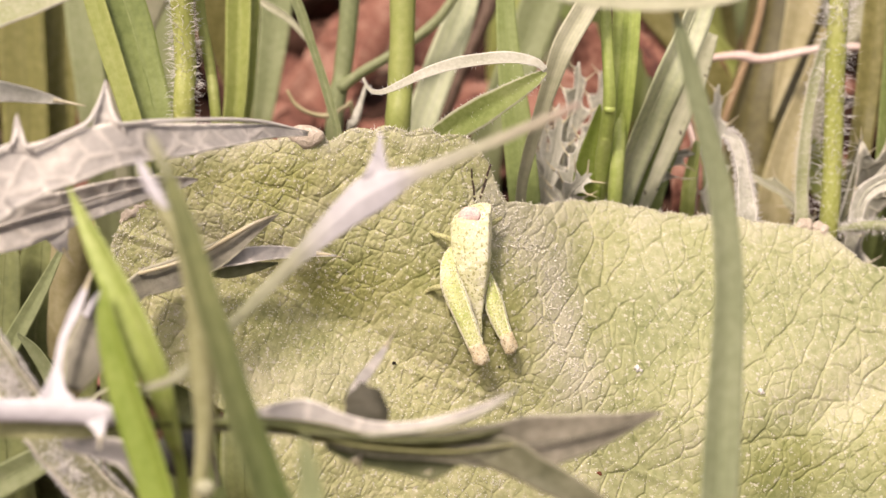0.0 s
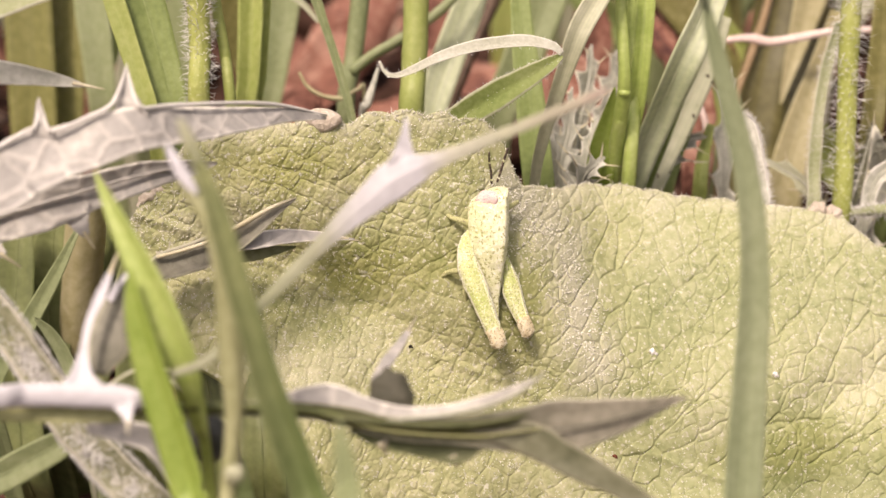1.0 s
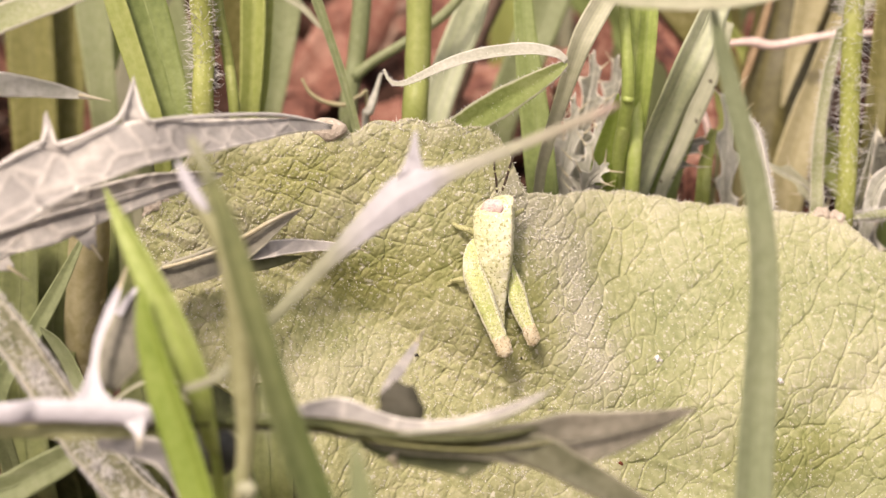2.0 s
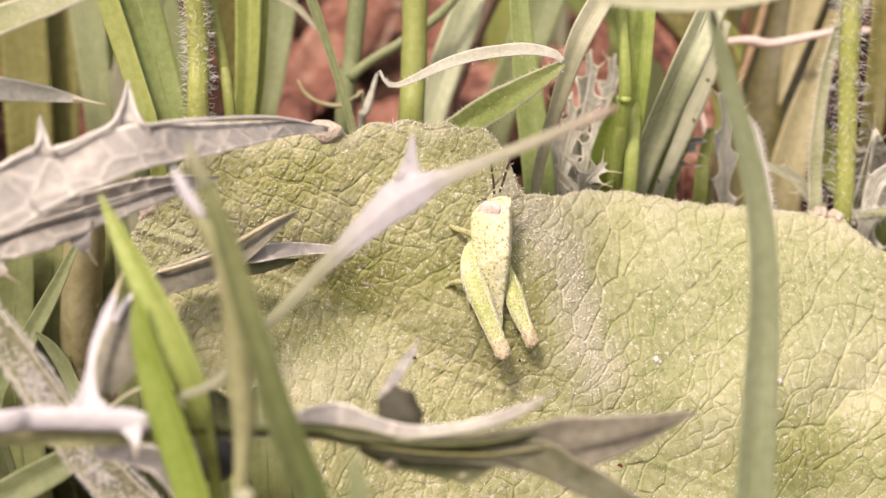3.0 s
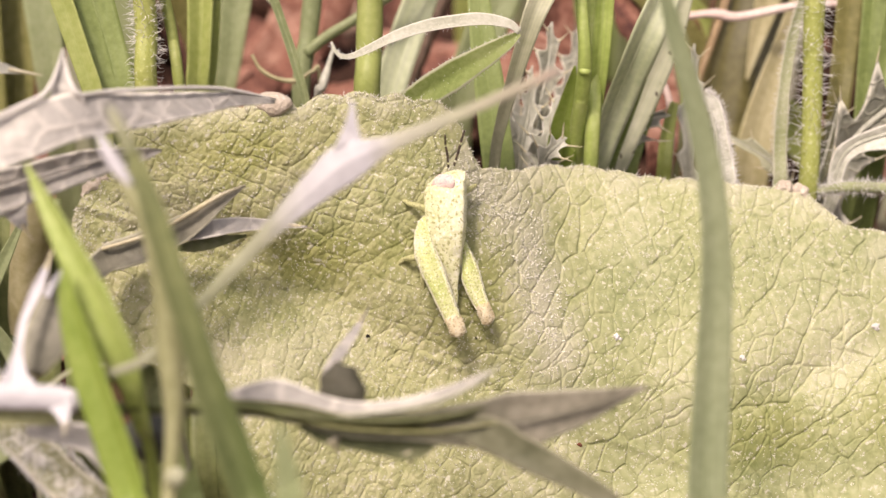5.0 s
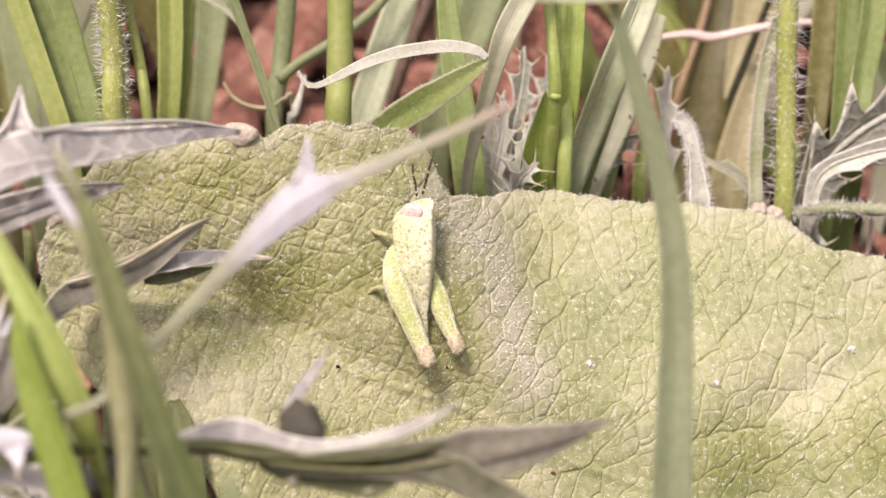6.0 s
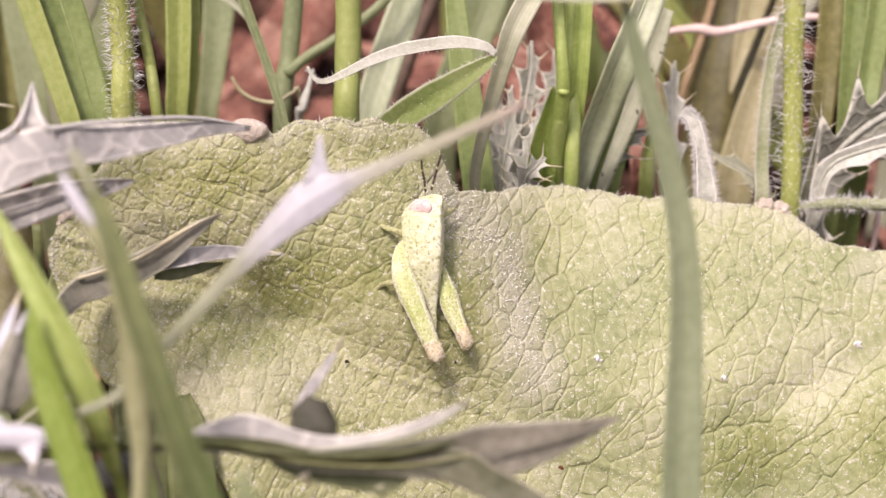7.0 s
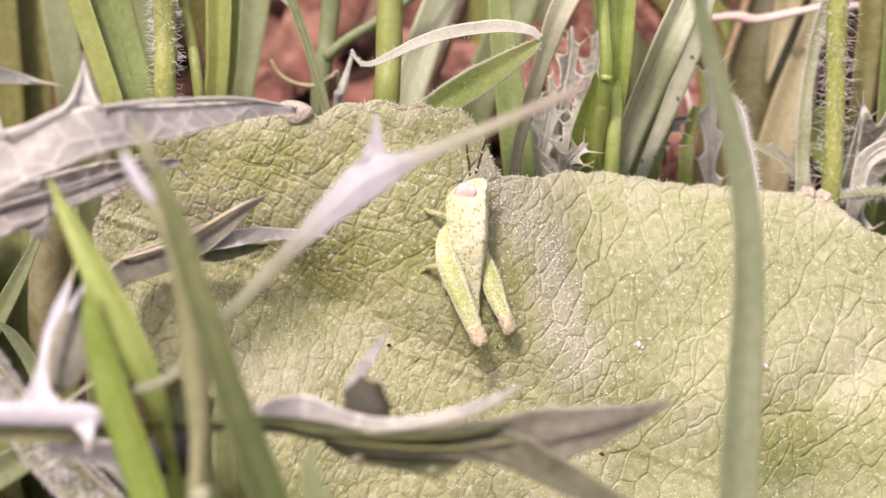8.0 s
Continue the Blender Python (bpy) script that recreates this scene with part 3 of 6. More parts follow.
MIDRIB = [(-2.4, 3.35), (-1.95, 3.2), (-1.25, 2.9), (-0.33, 2.36), (0.51, 2.03), (1.37, 1.56), (2.03, 1.32), (3.0, 0.95), (4.4, 0.5)]
VEINS_A = [[(3.34, 2.58), (3.18, 2.48), (2.98, 2.37), (2.85, 2.22), (2.57, 2.07), (2.45, 2.39), (2.65, 2.52)], [(3.31, 2.25), (3.16, 2.03), (2.96, 1.76)], [(3.92, 1.77), (3.57, 1.69), (3.31, 1.49), (2.79, 1.3)], [(1.83, 2.42), (1.99, 2.46), (2.14, 2.54)], [(2.27, 1.56), (2.47, 1.59), (2.93, 1.56), (3.17, 1.73)], [(3.48, 1.98), (3.3, 1.88), (3.3, 1.74)]]
VEINS_B = [[(-1.38, 3.64), (-1.12, 3.56), (-0.94, 3.47), (-0.79, 3.39)], [(-0.94, 3.47), (-0.75, 3.61), (-0.61, 3.71)], [(-0.54, 2.63), (-0.47, 2.77), (0.0, 3.0)], [(-1.53, 2.55), (-1.26, 2.76), (-1.14, 2.83)], [(-0.79, 2.38), (-0.78, 2.53), (-0.93, 2.66)], [(1.77, 2.38), (2.13, 2.54), (2.02, 2.63)], [(1.77, 2.38), (1.99, 2.13), (2.19, 2.08)], [(1.65, 2.28), (1.77, 2.38), (1.65, 2.53)]]


def line_gap(x, z, line):
    """Distance to a polyline on the leaf."""
    best = np.full(x.shape, 9.0)
    for (ax, az), (bx, bz) in zip(line, line[1:]):
        ux, uz = bx - ax, bz - az
        k = np.clip(((x - ax) * ux + (z - az) * uz) / (ux * ux + uz * uz), 0, 1)
        best = np.minimum(best, np.hypot(x - ax - k * ux, z - az - k * uz))
    return best


def above_midrib(x, z):
    return z - np.interp(x, *np.array(MIDRIB).T)


def leaf_relief(x, z):
    wx = x + 0.012 * np.sin(7 * z + 3 * x) + 0.006 * np.sin(31 * z - 17 * x)
    wz = z + 0.012 * np.sin(6 * x - 4 * z) + 0.006 * np.sin(27 * x + 19 * z)
    big = cell_relief(wx, wz, 0.235, 0.45, 3)
    mid = cell_relief(wx + 0.03, wz, 0.115, 0.2, 5)
    fine = cell_relief(wx, wz + 0.02, 0.05, 0.9, 8)
    soft = 0.5 + 0.5 * np.tanh((0.3 - x) / 0.6)
    gap = np.clip(0.45 + 0.55 * np.sin(5.1 * x + 2.3 * z) * np.sin(4.3 * z - 3.7 * x + 1.0), 0.05, 1)
    deep = np.clip(0.6 + 0.4 * np.sin(3.9 * x - 2.7 * z + 0.5) * np.sin(3.3 * z + 2.1 * x) + 0.25 * np.sin(11 * x + 7 * z), 0.35, 1)
    quilt = cell_relief(wx, wz, 0.15, -0.42, 11, 0.24)
    pillow = soft * (0.007 * (1 - np.exp(-((quilt / 0.018) ** 1.3))) - 0.0085 * np.exp(-((quilt / 0.0055) ** 2)) * gap - 0.004)
    h = 0.016 + pillow - (0.0185 - 0.0135 * soft) * deep * np.exp(-((big / 0.0066) ** 2)) - (0.0095 - 0.007 * soft) * gap * np.exp(-((mid / 0.0054) ** 2))
    h = h + (0.004 + 0.003 * soft) * (1 - np.exp(-big / 0.045)) + 0.002 * (1 - np.exp(-mid / 0.022)) + (0.0016 + 0.0038 * soft) * (1 - np.exp(-fine / 0.008))
    for n, line in enumerate(VEINS_A + VEINS_B):
        near = line_gap(wx, wz, line) + (0.0 if n < len(VEINS_A) else 0.003)
        h = h - (0.014 if n < len(VEINS_A) else 0.009) * np.exp(-((near / 0.008) ** 2)) - 0.006 * np.exp(-((near / 0.035) ** 2))
    q = above_midrib(x, z)
    return h - 0.03 + swell(x, z) + 0.02 * np.exp(-((q / 0.03) ** 2))


def leaf_edges(x):
    top = np.interp(x, *np.array(LEAF_TOP).T)
    low = np.interp(x, *np.array(LEAF_BOTTOM).T)
    low = np.where(x > LEAF_BOTTOM[-1][0], LEAF_BOTTOM[-1][1] - 0.28 * (x - LEAF_BOTTOM[-1][0]), low)
    low = np.maximum(low, 0.25)
    scallop = (0.03 - 0.01 * np.tanh(x - 0.4)) * np.abs(np.sin(10.5 * x + 0.8 * np.sin(3 * x))) ** 0.6 - 0.02
    return top + scallop, np.minimum(low, top - 0.02)


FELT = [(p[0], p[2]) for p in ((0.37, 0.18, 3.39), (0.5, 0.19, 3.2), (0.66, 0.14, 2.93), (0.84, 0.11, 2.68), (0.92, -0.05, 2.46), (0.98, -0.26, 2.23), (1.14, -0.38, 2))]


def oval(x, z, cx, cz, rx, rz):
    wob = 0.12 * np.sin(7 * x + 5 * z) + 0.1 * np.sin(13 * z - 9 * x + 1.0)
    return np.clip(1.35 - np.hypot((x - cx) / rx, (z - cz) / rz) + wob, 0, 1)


def felt_and_shade(x, z):
    """How thickly down covers the leaf, 0 to 1, with shade painted in as thinner cover: over the hollows, along the
    fold, beside and below the insect; a grey felted band along the crease beside the insect.
    """
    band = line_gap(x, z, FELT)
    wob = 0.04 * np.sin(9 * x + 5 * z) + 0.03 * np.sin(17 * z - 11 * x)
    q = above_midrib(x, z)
    bare_shade = np.maximum.reduce([oval(x, z, -0.62, 2.88, 0.55, 0.22) * np.clip(q / 0.05, 0, 1), oval(x, z, -1.25, 3.62, 0.6, 0.2), 0.75 * oval(x, z, 0.5, 2.62, 0.22, 0.42), 0.6 * oval(x, z, 0.35, 2.32, 0.35, 0.12), 0.95 * oval(x, z, 2.7, 1.4, 0.6, 0.2), 0.7 * oval(x, z, 3.7, 1.4, 0.4, 0.3)])
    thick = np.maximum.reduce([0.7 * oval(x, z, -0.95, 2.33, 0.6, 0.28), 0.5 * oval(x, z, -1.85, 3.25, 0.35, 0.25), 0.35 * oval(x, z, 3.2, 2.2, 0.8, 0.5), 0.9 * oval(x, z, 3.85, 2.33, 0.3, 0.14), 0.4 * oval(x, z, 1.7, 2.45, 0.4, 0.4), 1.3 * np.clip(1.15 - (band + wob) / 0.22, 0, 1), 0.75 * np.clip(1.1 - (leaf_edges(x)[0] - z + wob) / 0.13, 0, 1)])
    return np.clip(0.4 - 0.4 * bare_shade + 0.5 * thick, 0, 1)


def leaf_surface(nx, nz, back=0.0, rim=0):
    xs = np.linspace(LEAF_TOP[0][0], LEAF_TOP[-1][0], nx)
    top, low = leaf_edges(xs)
    v = np.linspace(0, 1, nz)
    X = np.repeat(xs[:, None], nz, 1)
    sill = np.minimum(np.maximum(low + 0.08 * (top - low), 1.05), top - 0.05)[:, None]  # what the soil side hides gets few rows
    Z = np.where(v < 0.08, low[:, None] + (sill - low[:, None]) * v / 0.08, sill + (top[:, None] - sill) * (v - 0.08) / 0.92)
    Y = leaf_y(X, Z)
    N = leaf_normal(X, Z)
    P = np.stack([X, Y, Z], -1)
    if not back:
        P = P + N * leaf_relief(X, Z)[..., None]
        edge = np.clip((v - 0.97) / 0.03, 0, 1)[None, :, None] ** 2
        P = P - N * edge * 0.02
        roll = [P]
        for k in range(1, rim + 1):
            last = P[:, -1:] - N[:, -1:] * 0.008 * k + np.array([0, 0, 1.0]) * (0.006 * math.sin(k / rim * 3.0))
            roll.append(last)
        P = np.concatenate(roll, 1)
    else:
        P = P + N * (swell(X, Z) - back)[..., None]
    m = P.shape[1]
    i, j = np.meshgrid(np.arange(nx - 1), np.arange(m - 1), indexing="ij")
    a = (i * m + j).ravel()
    f = np.stack([a, a + m, a + m + 1, a + 1], -1)
    if back:
        f = f[:, ::-1]
    # down cover, with the shade painted into it
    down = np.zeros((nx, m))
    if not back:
        down[:, :nz] = felt_and_shade(X, Z)
    return P.reshape(-1, 3), f.tolist(), down.ravel()


big_leaf = thing("broad_leaf", "broad pale green wrinkled leaf with downy net-veined surface", "leaf")
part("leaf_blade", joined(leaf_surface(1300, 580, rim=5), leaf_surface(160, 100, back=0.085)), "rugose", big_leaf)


def on_leaf(x, z, lift=0.0):
    x, z = np.asarray(x, float), np.asarray(z, float)
    return np.stack([x, leaf_y(x, z), z], -1) + leaf_normal(x, z) * (leaf_relief(x, z) + lift)[..., None]


def leaf_down(count, seed):
    rng = np.random.default_rng(seed)
    x = rng.uniform(LEAF_TOP[0][0] + 0.02, LEAF_TOP[-1][0], count)
    top, low = leaf_edges(x)
    z = low + (top - low) * rng.uniform(0.0, 1.0, count)
    keep = rng.random(count) < (0.3 + 0.7 * (np.sin(3.1 * x + 2 * z) * np.sin(2.3 * z - x) > -0.1)) * (0.75 - 0.3 * np.tanh((x - 0.9) / 0.5))
    x, z = x[keep], z[keep]
    feet = on_leaf(x, z, -0.003)
    way = leaf_normal(x, z) + rng.normal(0, 0.75, (len(x), 3))
    way /= np.linalg.norm(way, axis=1)[:, None]
    return cones(feet, feet + way * rng.uniform(0.01, 0.028, (len(x), 1)), 0.0018 + 0.0042 * rng.random(len(x)) ** 2.5, 0.5, seed)


def woolly_patch(count, seed):
    """Longer tangled down along the crease beside the insect and on the margins."""
    rng = np.random.default_rng(seed)
    s = rng.uniform(0, len(FELT) - 1.001, count)
    k, f = s.astype(int), s % 1
    band = np.array(FELT)
    x, z = (band[k] * (1 - f)[:, None] + band[k + 1] * f[:, None] + rng.normal(0, 0.11, (count, 2))).T
    z = np.minimum(z, leaf_edges(x)[0] - 0.03 - rng.uniform(0, 0.25, count))
    feet = on_leaf(x, z, -0.002)
    way = leaf_normal(x, z) * 0.25 + rng.normal(0, 0.8, (count, 3))
    way /= np.linalg.norm(way, axis=1)[:, None]
    return cones(feet, feet + way * rng.uniform(0.012, 0.04, (count, 1)), rng.uniform(0.003, 0.0075, count), 0.5, seed)


def edge_down(count, seed):
    rng = np.random.default_rng(seed)
    x = rng.uniform(LEAF_TOP[0][0] + 0.05, LEAF_TOP[-1][0], count)
    top, low = leaf_edges(x)
    feet = on_leaf(x, top - 0.01, -0.012)
    way = np.array([0, -0.2, 0.7]) + rng.normal(0, 0.55, (count, 3))
    return cones(feet, feet + way * rng.uniform(0.014, 0.036, (count, 1)), 0.0026, 0.4, seed)


part("leaf_hairs", joined(leaf_down(26000, 21), woolly_patch(1300, 22), edge_down(700, 23)), "leaf_hair", big_leaf, "fine pale down over the leaf")["kind"] = "stuff"


for line, size in (([(2.97, 1.1, 2.73), (3.06, 1.12, 2.74), (3.13, 1.12, 2.73), (3.2, 1.11, 2.71), (3.24, 1.07, 2.67)], 0.1), ([(-2.37, 0, 3.4), (-2.3, 0, 3.45), (-2.24, 0, 3.5), (-2.15, 0, 3.5)], 0.08)):
    roll = [(*on_leaf(p[0], p[2], -0.012), size * (1.0 if 0 < k < len(line) - 1 else 0.3)) for k, p in enumerate(line)]
    part("margin_roll", tube(roll, 26, 12, 0.3, 24, 0.5), "pink_margin", big_leaf, "buff-pink rolled bit of the margin")

part("margin_roll", blob(on_leaf(-1.04, 3.92, -0.02), (0.14, 0.07, 0.085), 25, 0.14, 14, 22), "pink_margin", big_leaf, "buff-pink curled knob of the margin")

# ---- grains lying on the leaf ----
def grain(name, label, category, at, size, material, seed):
    p = on_leaf(at[0], at[2], size * 0.5)
    return thing(name, label, category, joined(blob(p, (size, size * 0.5, size * 1.1), seed, 0.55, 7, 10), blob(p + np.array((size * 0.9, 0, -size * 0.7)), (size * 0.7, size * 0.4, size * 0.45), seed + 9, 0.55, 6, 9), blob(p + np.array((-size * 0.8, 0, size * 0.5)), (size * 0.4, size * 0.4, size * 0.5), seed + 5, 0.5, 6, 8)), material)


grain("leaf_crumb", "small white crumb lying on the wrinkled leaf", "debris", (1.53, -0.13, 2.05), 0.023, "white", 1)
grain("leaf_crumb", "small white crumb lying on the wrinkled leaf", "debris", (2.51, -0.14, 1.84), 0.018, "white", 2)
grain("leaf_crumb", "small white crumb lying on the wrinkled leaf", "debris", (3.69, 0.23, 1.92), 0.023, "white", 3)
grain("dropping", "tiny rust-brown dropping on the wrinkled leaf", "debris", (1.23, -0.78, 1.51), 0.013, "rust", 4)
grain("dropping", "tiny black dropping on the wrinkled leaf", "debris", (-0.35, -0.61, 2.37), 0.011, "black", 5)
grain("dropping", "tiny black dropping on the wrinkled leaf", "debris", (0.44, -0.52, 2.28), 0.007, "black", 6)


# ---- the grasshopper ----
def grasshopper():
    g = thing("grasshopper", "small yellow-green grasshopper nymph resting on the wrinkled leaf", "grasshopper")
    out = (0.05, -0.93, 0.36)
    part("abdomen", wedge([(0.206, -0.323, 3.217, 0.272), (0.21, -0.411, 3.074, 0.276), (0.219, -0.468, 2.963, 0.228), (0.236, -0.508, 2.866, 0.158), (0.253, -0.534, 2.786, 0.097), (0.262, -0.56, 2.705, 0.05), (0.272, -0.578, 2.62, 0.034), (0.272, -0.59, 2.546, 0.017)], out, 0.66, 0.75, 40, 1, 0.014), "hopper_pale", g, "cream dotted abdomen")
    part("pronotum", wedge([(0.201, -0.269, 3.367, 0.298), (0.203, -0.289, 3.348, 0.311), (0.203, -0.328, 3.288, 0.311), (0.203, -0.376, 3.196, 0.302), (0.208, -0.412, 3.12, 0.289), (0.214, -0.447, 3.045, 0.254), (0.231, -0.477, 2.967, 0.206), (0.249, -0.496, 2.902, 0.14), (0.261, -0.512, 2.845, 0.079), (0.27, -0.521, 2.802, 0.025)], out, 0.72, 0.82, 44, 2, 0.012), "hopper_pale", g, "ridged cream and yellow-green shield behind the head")
    head = part("head", wedge([(0.277, -0.164, 3.463, 0.025), (0.268, -0.172, 3.458, 0.084), (0.256, -0.188, 3.446, 0.151), (0.239, -0.213, 3.429, 0.218), (0.22, -0.242, 3.401, 0.268), (0.209, -0.259, 3.377, 0.284), (0.205, -0.268, 3.353, 0.28), (0.206, -0.26, 3.327, 0.251)], out, 0.74, 0.78, 30, 4, level=True), "hopper_pale", g, "blunt cream head")
    tilt = Matrix.Rotation(math.radians(-22), 3, "Z") @ Matrix.Rotation(math.radians(-28), 3, "Y") @ Matrix.Rotation(math.radians(-20), 3, "X")
    part("eye", blob((0.186, -0.338, 3.437), (0.092, 0.024, 0.062), 5, 0.1, 11, 18, tilt), "hopper_pink", head, "oval pink marbled eye")
    part("eye", blob((0.343, -0.227, 3.445), (0.016, 0.03, 0.036), 6, 0.02), "hopper_pink", head, "oval pink marbled eye")
    for rows in ([(0.23, -0.174, 3.49, 0.017), (0.22, -0.192, 3.593, 0.017), (0.206, -0.213, 3.691, 0.015), (0.201, -0.242, 3.769, 0.013)], [(0.272, -0.159, 3.498, 0.018), (0.296, -0.168, 3.597, 0.019), (0.319, -0.179, 3.691, 0.018), (0.342, -0.191, 3.785, 0.015)]):
        ant = part("antenna", tube(rows, 16, 8, 0.12, 7), "antenna", head, "dark banded antenna")
        s = spline(rows, 9)
        for k in range(1, 9, 1):
            if k % 2:
                part("antenna_band", blob(s[k, :3], (s[k, 3] * 0.62, s[k, 3] * 0.62, 0.016), k, 0.02, 5, 8), "hopper_pale" if k % 4 == 1 else "antenna", ant)
    # hind legs: thick thighs lying along the body, shins folded under them
    left = [(0.064, -0.34, 3.179, 0.033), (0.043, -0.403, 3.139, 0.092), (0.035, -0.465, 3.076, 0.125), (0.048, -0.536, 2.995, 0.157), (0.077, -0.584, 2.927, 0.17), (0.127, -0.65, 2.822, 0.161), (0.185, -0.728, 2.7, 0.14), (0.222, -0.777, 2.619, 0.128), (0.247, -0.798, 2.574, 0.119)]
    right = [(0.342, -0.385, 2.987, 0.025), (0.354, -0.427, 2.92, 0.071), (0.371, -0.477, 2.837, 0.126), (0.388, -0.525, 2.758, 0.147), (0.417, -0.572, 2.679, 0.134), (0.451, -0.616, 2.608, 0.113), (0.467, -0.63, 2.578, 0.104)]
    for rows, knee_rows, seed in ((left, [(0.234, -0.787, 2.597, 0.119), (0.255, -0.808, 2.552, 0.124), (0.276, -0.829, 2.507, 0.124), (0.289, -0.832, 2.476, 0.111), (0.293, -0.829, 2.46, 0.066)], 8), (right, [(0.463, -0.63, 2.601, 0.1), (0.48, -0.65, 2.56, 0.113), (0.497, -0.662, 2.51, 0.113), (0.506, -0.666, 2.478, 0.1), (0.511, -0.662, 2.462, 0.059)], 9)):
        thigh = part("hind_thigh", wedge(rows, out, -0.25, 0.55, 34, seed, 0.02), "hopper", g, "thick speckled green hind thigh")
        part("knee", wedge(knee_rows, out, -0.2, 0.7, 14, seed + 3, 0.05), "hopper_knee", thigh, "rounded buff-pink knee")
        s = spline(rows, 60)
        for lean, lift in ((-0.11, 0.255), (0.4, 0.12)):
            ridge = s[8:58].copy()
            ridge[:, 1] -= ridge[:, 3] * lift
            ridge[:, 0] += ridge[:, 3] * lean
            ridge[:, 3] = 0.014
            keel = part("thigh_ridge", tube(ridge[::6].tolist(), 30, 7, 0.16, seed + 5), "hopper_pale", thigh, "beaded cream ridge")
            beads = [blob(r[:3] + np.array((0, -0.004, 0)), (0.008, 0.007, 0.01), n, 0.2, 4, 6) for n, r in enumerate(ridge[::3])]
            part("beads", joined(*beads), "hopper_pale", keel)["kind"] = "stuff"
    part("hind_shin", tube([(0.253, -0.773, 2.485, 0.054), (0.188, -0.605, 2.61, 0.046), (0.095, -0.463, 2.772, 0.042), (0.049, -0.392, 2.83, 0.034)], 14, 8, 0.03, 14), "hopper_leg", g)
    part("hind_shin", tube([(0.471, -0.59, 2.498, 0.055), (0.409, -0.507, 2.582, 0.046), (0.35, -0.445, 2.669, 0.042), (0.316, -0.4, 2.717, 0.034)], 14, 8, 0.03, 15), "hopper_leg", g)
    # fore and middle legs
    for rows in (
        [(0.085, -0.326, 3.209, 0.059), (0.018, -0.349, 3.256, 0.05), (-0.058, -0.302, 3.262, 0.042), (-0.121, -0.224, 3.263, 0.029)],
        [(-0.121, -0.233, 3.267, 0.034), (-0.151, -0.229, 3.228, 0.025), (-0.176, -0.229, 3.182, 0.021)],
        [(0.044, -0.496, 2.938, 0.062), (-0.002, -0.521, 2.932, 0.054), (-0.064, -0.496, 2.915, 0.046), (-0.107, -0.439, 2.872, 0.034)],
        [(-0.107, -0.446, 2.88, 0.038), (-0.145, -0.436, 2.832, 0.029), (-0.175, -0.427, 2.78, 0.021)],
        [(0.019, -0.496, 2.845, 0.033), (0.032, -0.517, 2.752, 0.034), (0.037, -0.51, 2.673, 0.029), (0.016, -0.503, 2.64, 0.021)],
        [(0.346, -0.196, 3.299, 0.051), (0.39, -0.149, 3.306, 0.042), (0.434, -0.083, 3.305, 0.03)],
        [(0.364, -0.463, 2.773, 0.034), (0.373, -0.525, 2.639, 0.029), (0.388, -0.528, 2.536, 0.021)],
    ):
        part("leg", tube([(*r[:3], r[3] * 0.95) for r in rows], 14, 9, 0.04, 16, 1.0, out), "hopper_leg", g)
    # fine pale granules and bristles over the cuticle
    rng = np.random.default_rng(17)
    feet, tips = [], []
    for ob in g.children_recursive:
        if ob.name.split(".")[0] in ("abdomen", "pronotum", "head", "hind_thigh", "knee"):
            ps = list(ob.data.polygons)[:-2]
            for f in rng.choice(len(ps), 240):
                n = np.array(ps[f].normal)
                p = np.array(ps[f].center) / CM
                feet.append(p)
                tips.append(p + (n + rng.normal(0, 0.5, 3)) * rng.uniform(0.004, 0.016))
    part("bristles", cones(feet, tips, rng.uniform(0.0025, 0.006, len(feet)), 0.2, 18), "leaf_hair", g, "tiny pale granules")["kind"] = "stuff"
    g.location = Vector((0.001, 0.118, -0.044)) * CM
    return g


grasshopper()


